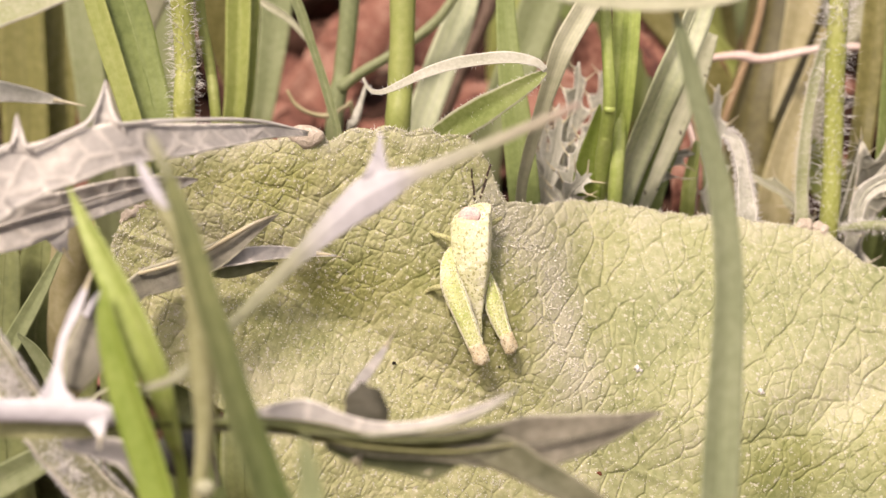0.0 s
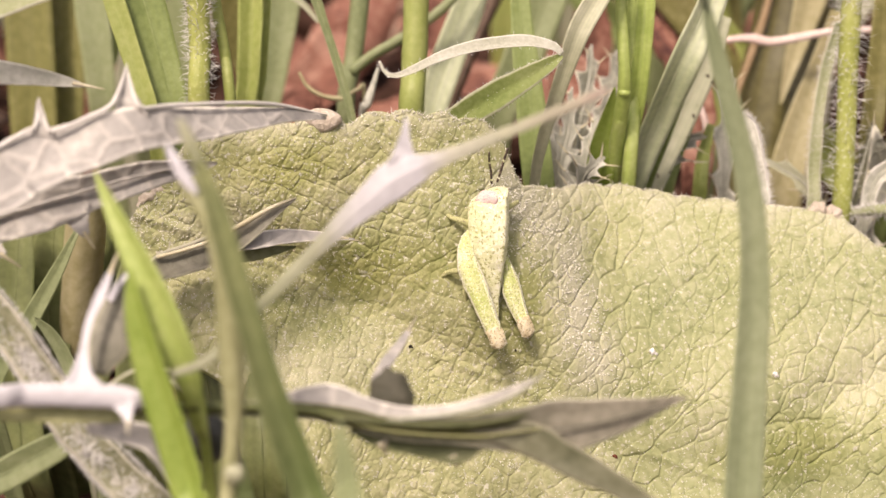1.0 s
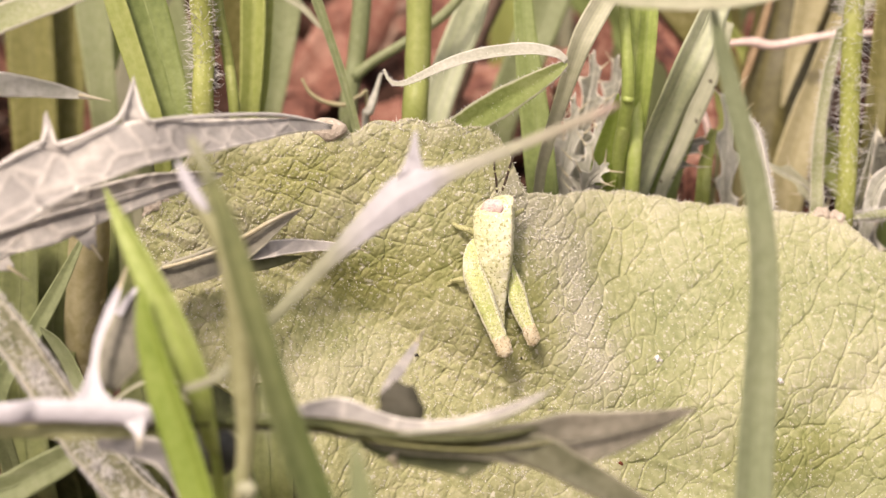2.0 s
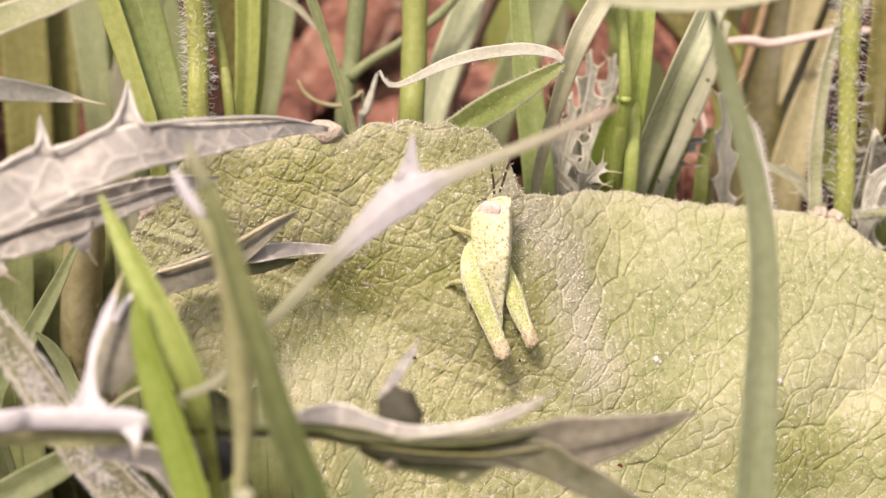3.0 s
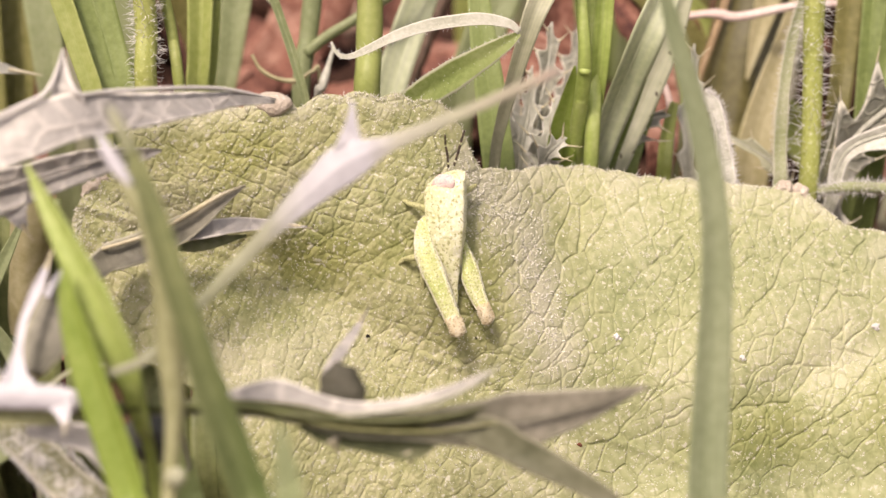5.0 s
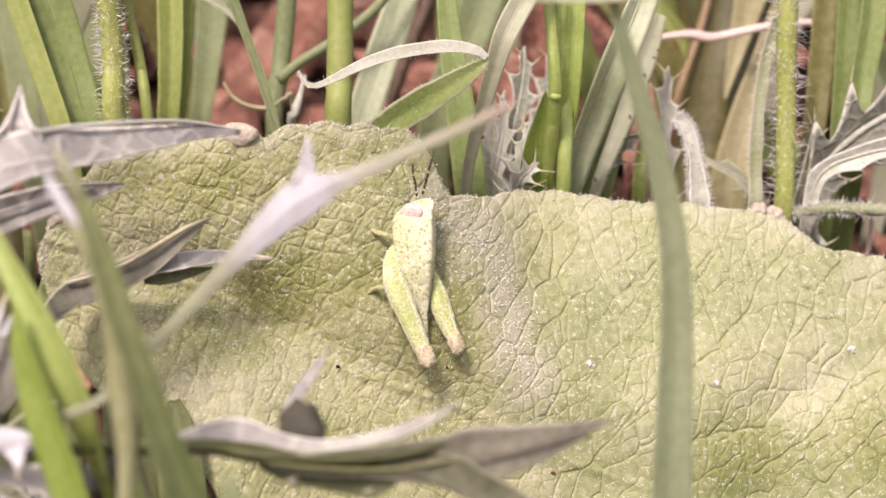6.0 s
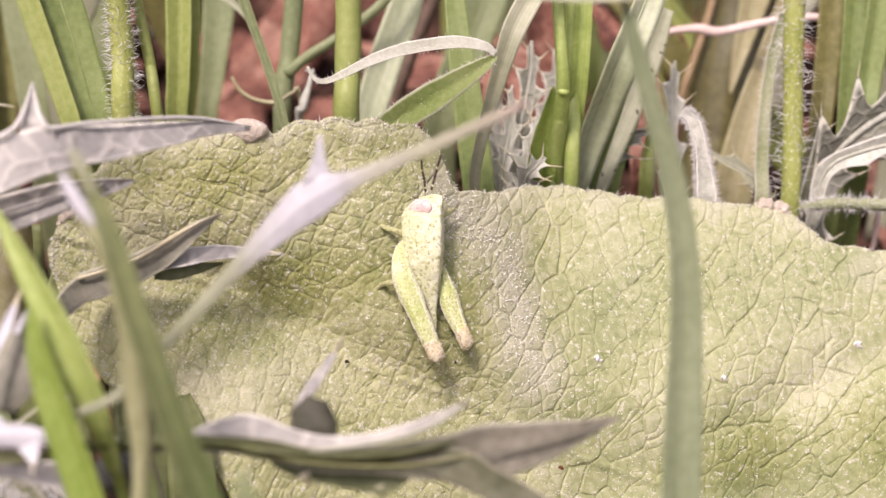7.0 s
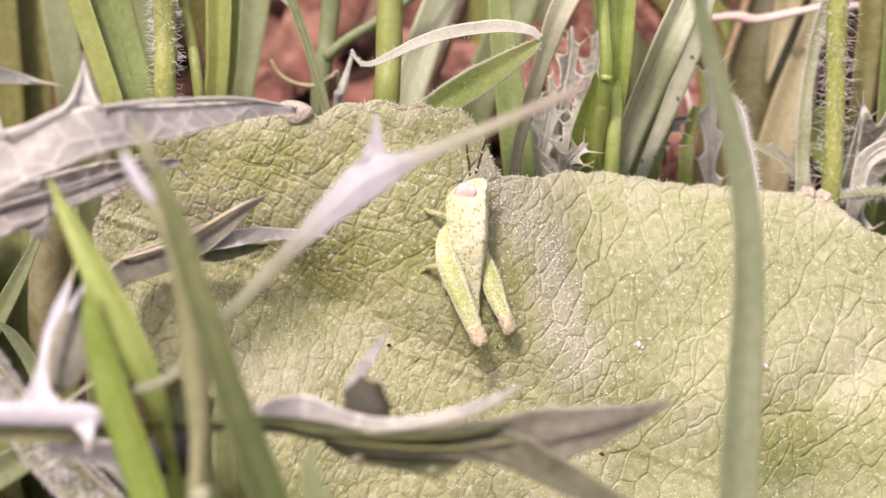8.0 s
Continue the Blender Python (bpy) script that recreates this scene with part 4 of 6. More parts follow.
# ---- the thistle beside and before the broad leaf ----
def thistle():
    t = thing("thistle_plant", "grey-lilac spiny thistle with pale ribs growing beside the leaf", "thistle")
    part("stalk", tube([(-4.6, -2.2, -0.2, 0.5), (-4.5, -2.2, 1.6, 0.42), (-4.3, -2.0, 3.4, 0.36), (-4.0, -1.7, 5.2, 0.3)], 20, 14, 0.05, 30), "rib_green", t)

    def blade(name, rows, mat="thistle", parent=t, **kw):
        return part(name, ribbon(rows, **{**dict(face=(0.05, -0.8, 0.6), cup=0.12, thick=0.03, ripple=0.05), **kw}), mat, parent)

    def spine(rows, parent):
        return part("spine", tube(rows, 10, 7, 0.02, 31), "spine", parent)

    def rib(rows, parent, mat="thistle_white"):
        return part("rib", tube(rows, 20, 9, 0.04, 32), mat, parent)

    # long leaf reaching over the top of the broad leaf
    a = blade("leaf", [(-4.3, -2.0, 3.9, 0.2), (-2.924, -2.157, 4.26, 0.334), (-2.655, -1.993, 4.374, 0.392), (-2.346, -1.851, 4.443, 0.342), (-2.028, -1.71, 4.507, 0.291), (-1.741, -1.416, 4.428, 0.251), (-1.445, -1.023, 4.322, 0.18), (-1.196, -0.636, 4.205, 0.109), (-0.971, -0.363, 4.081, 0.024)], face=(0.1, -0.75, 0.65), cup=-0.04, steps=44, across=12, seed=1)
    for rows in (
        [(-2.924, -2.081, 4.423, 0.033), (-2.656, -1.913, 4.546, 0.037), (-2.602, -1.883, 4.563, 0.034), (-2.587, -1.814, 4.617, 0.027), (-2.605, -1.692, 4.689, 0.01)],
        [(-2.605, -1.695, 4.683, 0.01), (-2.553, -1.817, 4.611, 0.027), (-2.513, -1.889, 4.551, 0.034), (-2.434, -1.855, 4.553, 0.037), (-2.312, -1.781, 4.591, 0.038), (-2.186, -1.717, 4.634, 0.038), (-2.139, -1.623, 4.695, 0.035), (-2.13, -1.49, 4.744, 0.028), (-2.139, -1.317, 4.783, 0.011)],
        [(-2.139, -1.32, 4.777, 0.011), (-2.087, -1.498, 4.726, 0.028), (-2.04, -1.615, 4.664, 0.035), (-1.991, -1.641, 4.607, 0.038), (-1.888, -1.514, 4.573, 0.039), (-1.741, -1.368, 4.532, 0.036), (-1.446, -0.986, 4.404, 0.037), (-1.228, -0.662, 4.268, 0.035), (-0.971, -0.36, 4.088, 0.02)],
    ):
        part("margin", tube([(r[0], r[1] + 0.03, r[2] - 0.003, r[3] * 0.75) for r in rows], 40, 8, 0.05, 33), "margin_white", a, "pale thickened margin")
    b = blade("lobe", [(-2.056, -1.663, 4.467, 0.244), (-2.077, -1.608, 4.584, 0.195), (-2.096, -1.545, 4.672, 0.098), (-2.134, -1.345, 4.77, 0.018)], "thistle_plain", parent=a, seed=2)
    b = blade("lobe", [(-2.537, -1.857, 4.43, 0.205), (-2.559, -1.833, 4.53, 0.123), (-2.579, -1.795, 4.61, 0.055), (-2.605, -1.695, 4.683, 0.014)], "thistle_plain", parent=a, seed=3)
    # its lower half, turned away from the light
    c = blade("leaf", [(-4.35, -1.9, 3.2, 0.2), (-3.133, -1.603, 3.791, 0.326), (-2.844, -1.564, 3.874, 0.311), (-2.569, -1.482, 3.93, 0.284), (-2.34, -1.356, 3.965, 0.228), (-2.08, -1.183, 3.981, 0.187), (-1.819, -0.976, 3.95, 0.099), (-1.684, -0.872, 3.937, 0.015)], "thistle", face=(0.0, -0.9, 0.2), cup=0.3, steps=36, seed=4)
    rib([(-3.123, -1.623, 3.82, 0.029), (-2.627, -1.53, 3.947, 0.025), (-2.235, -1.319, 3.997, 0.022), (-1.847, -1.018, 3.979, 0.019)], c, "thistle")
    b = blade("lobe", [(-2.528, -1.457, 3.867, 0.22), (-2.48, -1.539, 3.785, 0.124), (-2.427, -1.624, 3.744, 0.051)], "thistle_plain", parent=c, seed=5)
    spine([(-2.433, -1.635, 3.769, 0.029), (-2.394, -1.668, 3.721, 0.018), (-2.355, -1.698, 3.68, 0.005)], b)
    b = blade("lobe", [(-3.095, -1.512, 3.75, 0.256), (-3.024, -1.656, 3.677, 0.145), (-2.935, -1.724, 3.649, 0.05)], "thistle_plain", parent=c, seed=6)
    spine([(-2.957, -1.721, 3.656, 0.029), (-2.889, -1.748, 3.621, 0.018), (-2.821, -1.775, 3.587, 0.005)], b)
    # upper leaf tip entering at the side
    d = blade("leaf", [(-4.1, -1.8, 5.0, 0.1), (-3.428, -0.794, 4.583, 0.151), (-3.125, -0.806, 4.557, 0.159), (-2.867, -0.799, 4.524, 0.121), (-2.645, -0.795, 4.483, 0.061), (-2.553, -0.795, 4.46, 0.023)], "herb_pale", seed=7, face=(0.05, -0.9, 0.4))
    spine([(-2.626, -0.797, 4.48, 0.03), (-2.515, -0.797, 4.457, 0.019), (-2.414, -0.795, 4.436, 0.006)], d)
    # pale leaf margin crossing the upper corner
    blade("leaf", [(-4.0, -1.9, 5.1, 0.1), (-3.283, -1.054, 4.972, 0.181), (-2.994, -1.008, 5.072, 0.21), (-2.705, -0.961, 5.171, 0.195), (-2.452, -0.918, 5.264, 0.181), (-2.163, -0.868, 5.37, 0.152), (-1.91, -0.822, 5.469, 0.022)], "fuzzy", seed=8, face=(0.1, -0.7, 0.7))

    # low leaf: white rib, upright lobes and hanging spine
    e = part("leaf", tube([(-4.4, -2.1, 2.9, 0.15), (-2.734, -3.258, 3.551, 0.128), (-2.398, -3.255, 3.557, 0.134), (-2.153, -3.255, 3.555, 0.134), (-1.934, -3.273, 3.564, 0.14), (-1.819, -3.299, 3.555, 0.134), (-1.743, -3.265, 3.535, 0.073)], 30, 14, 0.05, 34, 0.5), "thistle_white", t, "broad white rib of a thistle leaf")
    blade("leaf_wing", [(-2.769, -3.209, 3.42, 0.111), (-2.429, -3.211, 3.415, 0.105), (-2.119, -3.215, 3.405, 0.093), (-1.809, -3.212, 3.411, 0.081), (-1.624, -3.206, 3.423, 0.056)], "rib_green", parent=e, seed=9)
    b = blade("lobe", [(-1.847, -3.359, 3.568, 0.121), (-1.825, -3.416, 3.54, 0.066), (-1.814, -3.462, 3.513, 0.027)], "thistle_white", parent=e, seed=10)
    spine([(-1.814, -3.457, 3.524, 0.024), (-1.812, -3.494, 3.492, 0.012), (-1.81, -3.518, 3.465, 0.004)], b)
    b = blade("lobe", [(-2.104, -3.224, 3.576, 0.227), (-2.115, -3.156, 3.627, 0.115), (-2.128, -3.025, 3.694, 0.05), (-2.124, -2.872, 3.788, 0.044), (-2.088, -2.723, 3.87, 0.058), (-2.043, -2.6, 3.97, 0.035)], "thistle_white", parent=e, seed=11, cup=0.5)
    spine([(-2.049, -2.606, 3.955, 0.032), (-2.03, -2.539, 4.005, 0.019), (-2.018, -2.478, 4.04, 0.007)], b)
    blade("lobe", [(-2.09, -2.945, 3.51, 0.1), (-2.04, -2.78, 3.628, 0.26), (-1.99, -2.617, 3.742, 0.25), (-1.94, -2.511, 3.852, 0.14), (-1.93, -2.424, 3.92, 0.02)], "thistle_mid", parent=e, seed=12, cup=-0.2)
    blade("lobe", [(-2.142, -3.071, 3.239, 0.083), (-1.951, -3.084, 3.211, 0.127), (-1.781, -3.145, 3.199, 0.139), (-1.675, -3.238, 3.116, 0.113), (-1.612, -3.311, 2.96, 0.063)], "thistle", parent=e, seed=13)
    b = blade("lobe", [(-2.069, -2.597, 3.786, 0.046), (-2.016, -2.537, 3.866, 0.039), (-1.951, -2.476, 3.927, 0.02)], "thistle_white", parent=e, seed=14)

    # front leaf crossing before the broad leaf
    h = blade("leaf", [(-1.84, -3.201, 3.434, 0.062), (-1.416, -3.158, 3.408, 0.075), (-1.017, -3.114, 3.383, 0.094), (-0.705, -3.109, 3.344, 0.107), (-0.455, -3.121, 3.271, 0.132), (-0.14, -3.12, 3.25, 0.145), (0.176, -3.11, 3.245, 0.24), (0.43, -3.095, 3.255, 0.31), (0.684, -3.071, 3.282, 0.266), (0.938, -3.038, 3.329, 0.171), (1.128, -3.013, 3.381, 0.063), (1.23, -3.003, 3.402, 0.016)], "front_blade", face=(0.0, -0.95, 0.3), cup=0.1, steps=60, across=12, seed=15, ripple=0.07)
    part("rib", tube([(-1.836, -3.213, 3.456, 0.049), (-1.411, -3.178, 3.435, 0.053), (-1.012, -3.145, 3.41, 0.05), (-0.764, -3.144, 3.366, 0.041), (-0.577, -3.158, 3.31, 0.025), (-0.452, -3.169, 3.287, 0.009)], 24, 9, 0.04, 32), "stalk_olive", h, "olive rib")
    part("rib", tube([(-0.64, -3.158, 3.31, 0.009), (-0.451, -3.188, 3.293, 0.016), (-0.2, -3.202, 3.274, 0.016), (0.05, -3.2, 3.266, 0.016), (0.238, -3.175, 3.273, 0.013), (0.427, -3.138, 3.279, 0.009)], 24, 9, 0.04, 33), "rib_green", h, "green midrib")
    rib([(-0.076, -3.148, 3.261, 0.019), (0.364, -3.14, 3.265, 0.022), (0.743, -3.106, 3.301, 0.019), (1.124, -3.044, 3.386, 0.013)], h, "thistle_mid")
    u = blade("leaf_wing", [(-1.126, -3.023, 3.34, 0.076), (-0.941, -2.959, 3.361, 0.109), (-0.768, -2.93, 3.351, 0.141), (-0.589, -2.979, 3.315, 0.109), (-0.395, -3.038, 3.308, 0.083), (-0.14, -3.057, 3.336, 0.076), (0.081, -3.064, 3.393, 0.082), (0.237, -3.071, 3.472, 0.063), (0.359, -3.094, 3.566, 0.025)], parent=h, face=(0.0, -0.6, 0.8), cup=0.3, steps=40, seed=16)
    part("margin", tube([(-0.904, -3.015, 3.358, 0.019), (-0.71, -3.067, 3.317, 0.028), (-0.455, -3.094, 3.306, 0.032), (-0.14, -3.099, 3.341, 0.031), (0.08, -3.114, 3.403, 0.031), (0.266, -3.123, 3.503, 0.028), (0.372, -3.143, 3.602, 0.019), (0.416, -3.159, 3.662, 0.006)], 36, 8, 0.05, 35), "fuzzy_pale", u)
    v = blade("lobe", [(-0.537, -2.68, 3.301, 0.07), (-0.496, -2.56, 3.326, 0.078), (-0.448, -2.43, 3.339, 0.075), (-0.395, -2.3, 3.355, 0.058), (-0.347, -2.18, 3.38, 0.03)], parent=h, mat="thistle_plain", face=(-0.3, -0.8, 0.55), cup=0.1, seed=17)
    spine([(-0.354, -2.2, 3.376, 0.032), (-0.325, -2.1, 3.383, 0.018), (-0.299, -2.0, 3.384, 0.005)], v)
    # dark olive dome at the foot of the upright lobe
    part("bud", tube([(-0.437, -2.835, 3.46, 0.052), (-0.44, -2.846, 3.459, 0.122), (-0.439, -2.866, 3.441, 0.193), (-0.439, -2.896, 3.399, 0.231), (-0.435, -2.932, 3.346, 0.254), (-0.431, -2.967, 3.271, 0.257)], 18, 20, 0.05, 18, 0.35), "bud", h, "dark olive dome-shaped body")
    # added dark strip: shade on the blade's lower face, held in its colour
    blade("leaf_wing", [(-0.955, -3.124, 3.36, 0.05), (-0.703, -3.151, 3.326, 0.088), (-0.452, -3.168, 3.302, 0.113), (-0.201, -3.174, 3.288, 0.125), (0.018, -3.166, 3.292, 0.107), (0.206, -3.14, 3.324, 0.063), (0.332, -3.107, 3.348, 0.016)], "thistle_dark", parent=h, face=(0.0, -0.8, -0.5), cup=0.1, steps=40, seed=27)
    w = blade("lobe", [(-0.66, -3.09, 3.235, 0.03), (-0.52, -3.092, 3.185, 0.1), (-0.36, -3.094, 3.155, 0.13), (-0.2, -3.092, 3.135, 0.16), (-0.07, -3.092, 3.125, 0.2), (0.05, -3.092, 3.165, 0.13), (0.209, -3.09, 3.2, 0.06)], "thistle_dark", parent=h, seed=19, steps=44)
    for x, z in ((-0.47, 3.135), (-0.07, 3.05)):
        spine([(x - 0.02, -3.1, z + 0.03, 0.085), (x, -3.11, z - 0.02, 0.035), (x + 0.012, -3.118, z - 0.06, 0.005)], w)
    blade("lobe", [(0.05, -3.088, 3.245, 0.095), (0.239, -3.125, 3.237, 0.177), (0.396, -3.173, 3.205, 0.195), (0.519, -3.238, 3.16, 0.181), (0.671, -3.322, 3.121, 0.155), (0.85, -3.423, 3.07, 0.123), (1.082, -3.569, 2.991, 0.061), (1.226, -3.654, 2.926, 0.009)], "thistle_under_shade", parent=h, seed=20, face=(0.1, -0.9, 0.3))

    # dark slate rounded body low behind the stalks
    part("bud", blob((-1.52, -2.90, 3.05), (0.12, 0.08, 0.15), 51, 0.12, 12, 18), "slate_body", t, "dark slate rounded body")

    # slender forked leaf standing out towards the viewer
    k = part("leaf", ribbon([(-1.743, -3.268, 3.526, 0.037), (-1.601, -3.341, 3.726, 0.042), (-1.457, -3.361, 3.8, 0.051), (-1.353, -3.335, 3.857, 0.054), (-1.311, -3.213, 3.881, 0.045), (-1.279, -3.015, 3.834, 0.046), (-1.188, -2.81, 3.848, 0.06), (-1.036, -2.705, 3.977, 0.076), (-0.91, -2.642, 4.089, 0.083), (-0.748, -2.602, 4.246, 0.111), (-0.556, -2.557, 4.414, 0.171), (-0.423, -2.529, 4.52, 0.221), (-0.302, -2.522, 4.582, 0.164), (-0.191, -2.539, 4.641, 0.1), (-0.05, -2.562, 4.711, 0.075), (0.135, -2.613, 4.814, 0.065), (0.344, -2.697, 4.941, 0.06), (0.572, -2.813, 5.094, 0.053), (0.655, -2.862, 5.155, 0.041), (0.698, -2.881, 5.184, 0.015)], (0.1, -0.9, 0.45), -0.22, 0.05, 0.05, 120, 12, 0.03, 22), "fork_arm", t, "slender lilac-white forked leaf on a cream-olive stem")
    b = blade("lobe", [(-0.376, -2.463, 4.496, 0.27), (-0.373, -2.475, 4.614, 0.16), (-0.367, -2.444, 4.703, 0.082), (-0.36, -2.422, 4.776, 0.044), (-0.357, -2.39, 4.844, 0.016)], "fork_arm", parent=k, seed=22)

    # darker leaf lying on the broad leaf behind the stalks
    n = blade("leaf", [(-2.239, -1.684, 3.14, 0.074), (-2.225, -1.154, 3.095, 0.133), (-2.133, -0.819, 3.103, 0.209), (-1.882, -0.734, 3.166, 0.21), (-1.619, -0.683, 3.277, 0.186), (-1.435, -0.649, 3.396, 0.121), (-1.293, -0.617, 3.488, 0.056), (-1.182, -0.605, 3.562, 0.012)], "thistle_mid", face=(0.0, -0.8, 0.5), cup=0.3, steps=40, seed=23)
    part("margin", tube([(-2.169, -0.803, 3.185, 0.024), (-1.953, -0.759, 3.231, 0.028), (-1.752, -0.728, 3.298, 0.028), (-1.548, -0.698, 3.409, 0.032), (-1.348, -0.65, 3.511, 0.028), (-1.18, -0.621, 3.574, 0.008)], 24, 8, 0.05, 38), "spine", n)
    b = blade("lobe", [(-1.688, -0.672, 3.182, 0.057), (-1.485, -0.644, 3.241, 0.138), (-1.244, -0.611, 3.263, 0.122), (-1.003, -0.584, 3.251, 0.073), (-0.778, -0.546, 3.212, 0.012)], "thistle", parent=n, seed=24, face=(0.0, -0.5, 0.85))
    # dark strip under the lobe, its shade held in the colour
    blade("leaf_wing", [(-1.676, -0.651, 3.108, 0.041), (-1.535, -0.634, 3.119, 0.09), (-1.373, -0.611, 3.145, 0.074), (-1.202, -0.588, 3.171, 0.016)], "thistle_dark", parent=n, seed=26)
    spine([(-0.922, -0.576, 3.243, 0.033), (-0.823, -0.545, 3.215, 0.021), (-0.74, -0.515, 3.184, 0.006)], b)
    return t


thistle()


# ---- grasses before the broad leaf ----
def grass_blade(label, rows, mat, group="", root=True, **kw):
    g = thing("grass", label, "grass", group=group)
    line = rooted(rows) if root else rows
    opts = {**dict(fold=0.3, thick=0.025, steps=44, face=(0, -1, 0.35)), **kw}
    part("blade", ribbon(line, **opts), mat, g)
    s = spline(line, 60)
    t, side, nor = frames(s[:, :3], opts["face"])
    vein = np.column_stack([s[:, :3] - nor * 0.004, np.clip(s[:, 3] * 0.07, 0.006, 0.03)])
    if not opts.get("twist"):
        part("midrib", tube(vein[::6].tolist(), 40, 6, 0.02, 3), mat, g)
    return g


NEAR, FAR = "grass before the leaf", "grass behind the leaf"
near_blade = grass_blade("tall grey-green grass blade standing before the wrinkled leaf", [(1.25, -2.284, 5.543, 0.018), (1.285, -2.329, 5.398, 0.068), (1.346, -2.391, 5.193, 0.099), (1.418, -2.467, 4.959, 0.115), (1.504, -2.56, 4.663, 0.134), (1.563, -2.669, 4.335, 0.151), (1.587, -2.783, 3.971, 0.17), (1.574, -2.952, 3.487, 0.197), (1.554, -3.152, 2.939, 0.217), (1.534, -3.354, 2.385, 0.225)], "grass_mild", NEAR, cup=0.15, seed=41)
grass_blade("bright green grass blade with a slanting pointed tip", [(-2.035, -2.728, 4.643, 0.012), (-1.958, -2.808, 4.518, 0.079), (-1.859, -2.912, 4.364, 0.134), (-1.729, -3.041, 4.158, 0.182), (-1.618, -3.161, 3.947, 0.218), (-1.542, -3.22, 3.773, 0.188), (-1.497, -3.227, 3.566, 0.135), (-1.481, -3.165, 3.273, 0.094), (-1.477, -3.077, 2.988, 0.064)], "grass_light", NEAR, cup=0.1, seed=42, face=(-0.25, -0.9, 0.2))
grass_blade("bright green grass blade rising beside the thistle", [(-1.8, -3.123, 4.265, 0.018), (-1.776, -3.199, 4.103, 0.101), (-1.721, -3.287, 3.914, 0.161), (-1.649, -3.387, 3.698, 0.185), (-1.558, -3.5, 3.454, 0.197), (-1.479, -3.613, 3.211, 0.197), (-1.413, -3.726, 2.968, 0.197)], "grass_vivid", NEAR, fold=0.5, seed=43, face=(-0.2, -0.9, 0.2))
grass_blade("short green grass blade low at the leaf", [(-0.614, -4.498, 4.199, 0.015), (-0.596, -4.551, 4.086, 0.075), (-0.578, -4.614, 3.95, 0.11), (-0.556, -4.74, 3.679, 0.125)], "grass_grey", NEAR, seed=44)
grass_blade("drooping pale grass blade over the scene", [(0.436, -2.261, 5.689, 0.079), (0.65, -2.302, 5.601, 0.104), (0.926, -2.319, 5.563, 0.11), (1.231, -2.321, 5.559, 0.104), (1.537, -2.305, 5.593, 0.086), (1.812, -2.265, 5.677, 0.049), (1.995, -2.231, 5.749, 0.012)], "grass_pale", NEAR, root=False, seed=45, face=(0.0, -0.6, 0.8))


def forked_stalk():
    g = thing("plant_stalk", "olive-green bent stalk with two dry tips before the leaf", "stalk")
    main = [(-1.433, -3.335, 5.161, 0.028), (-1.391, -3.363, 5.078, 0.055), (-1.322, -3.42, 4.908, 0.077), (-1.242, -3.507, 4.674, 0.117), (-1.172, -3.594, 4.438, 0.128), (-1.096, -3.682, 4.202, 0.131), (-1.017, -3.782, 3.939, 0.151), (-0.924, -3.871, 3.699, 0.166), (-0.827, -3.972, 3.433, 0.177), (-0.699, -4.114, 3.127, 0.186)]
    part("stalk", ribbon(rooted(main), fold=0.6, cup=0.2, thick=0.05, steps=60, across=10, seed=46, face=(0.2, -0.9, 0.2)), "stalk_main", g)
    part("stem", tube(rooted([(-1.542, -3.152, 4.962, 0.029), (-1.496, -3.193, 4.874, 0.057), (-1.415, -3.255, 4.74, 0.08), (-1.308, -3.343, 4.598, 0.114), (-1.251, -3.427, 4.418, 0.12), (-1.236, -3.505, 4.202, 0.126), (-1.227, -3.584, 3.985, 0.126), (-1.213, -3.664, 3.766, 0.103), (-1.227, -3.744, 3.547, 0.086), (-1.247, -3.824, 3.326, 0.081), (-1.255, -3.93, 3.052, 0.081)]), 50, 12, 0.06, 47, 0.7), "stem_buff", g, "olive-buff stem")
    part("dry_tip", tube([(-1.442, -3.337, 5.182, 0.017), (-1.416, -3.35, 5.129, 0.055), (-1.375, -3.376, 5.038, 0.064), (-1.343, -3.399, 4.965, 0.033)], 14, 10, 0.05, 48, 0.5), "grass_pale", g)
    part("dry_tip", tube([(-1.548, -3.157, 4.976, 0.017), (-1.517, -3.183, 4.919, 0.057), (-1.457, -3.235, 4.83, 0.068), (-1.394, -3.274, 4.748, 0.04)], 14, 10, 0.05, 49, 0.5), "thistle_white", g)
    part("knob", blob((-1.204, -3.849, 3.461), (0.05, 0.05, 0.05), 3, 0.1), "grass_pale", g)
    return g


forked_stalk()


def downy_stem():
    rows = [(-3.027, -2.097, 3.676, 0.173), (-2.749, -2.257, 3.332, 0.208), (-2.506, -2.409, 3.003, 0.228), (-2.297, -2.526, 2.753, 0.242), (-2.054, -2.634, 2.519, 0.256), (-1.811, -2.75, 2.269, 0.242)]
    g = thing("downy_leaf", "narrow whitish downy leaf leaning across the grass", "leaf")
    part("leaf_blade", ribbon(rooted(rows), cup=0.3, thick=0.03, steps=44, ripple=0.08, seed=51), "mottled", g)
    part("leaf_hairs", joined(margin_hairs(rows, 3600, 0.034, 0.0034, 52), blade_down(rows, 2600, 0.026, 0.0048, 53)), "hair", g)["kind"] = "stuff"
    return g


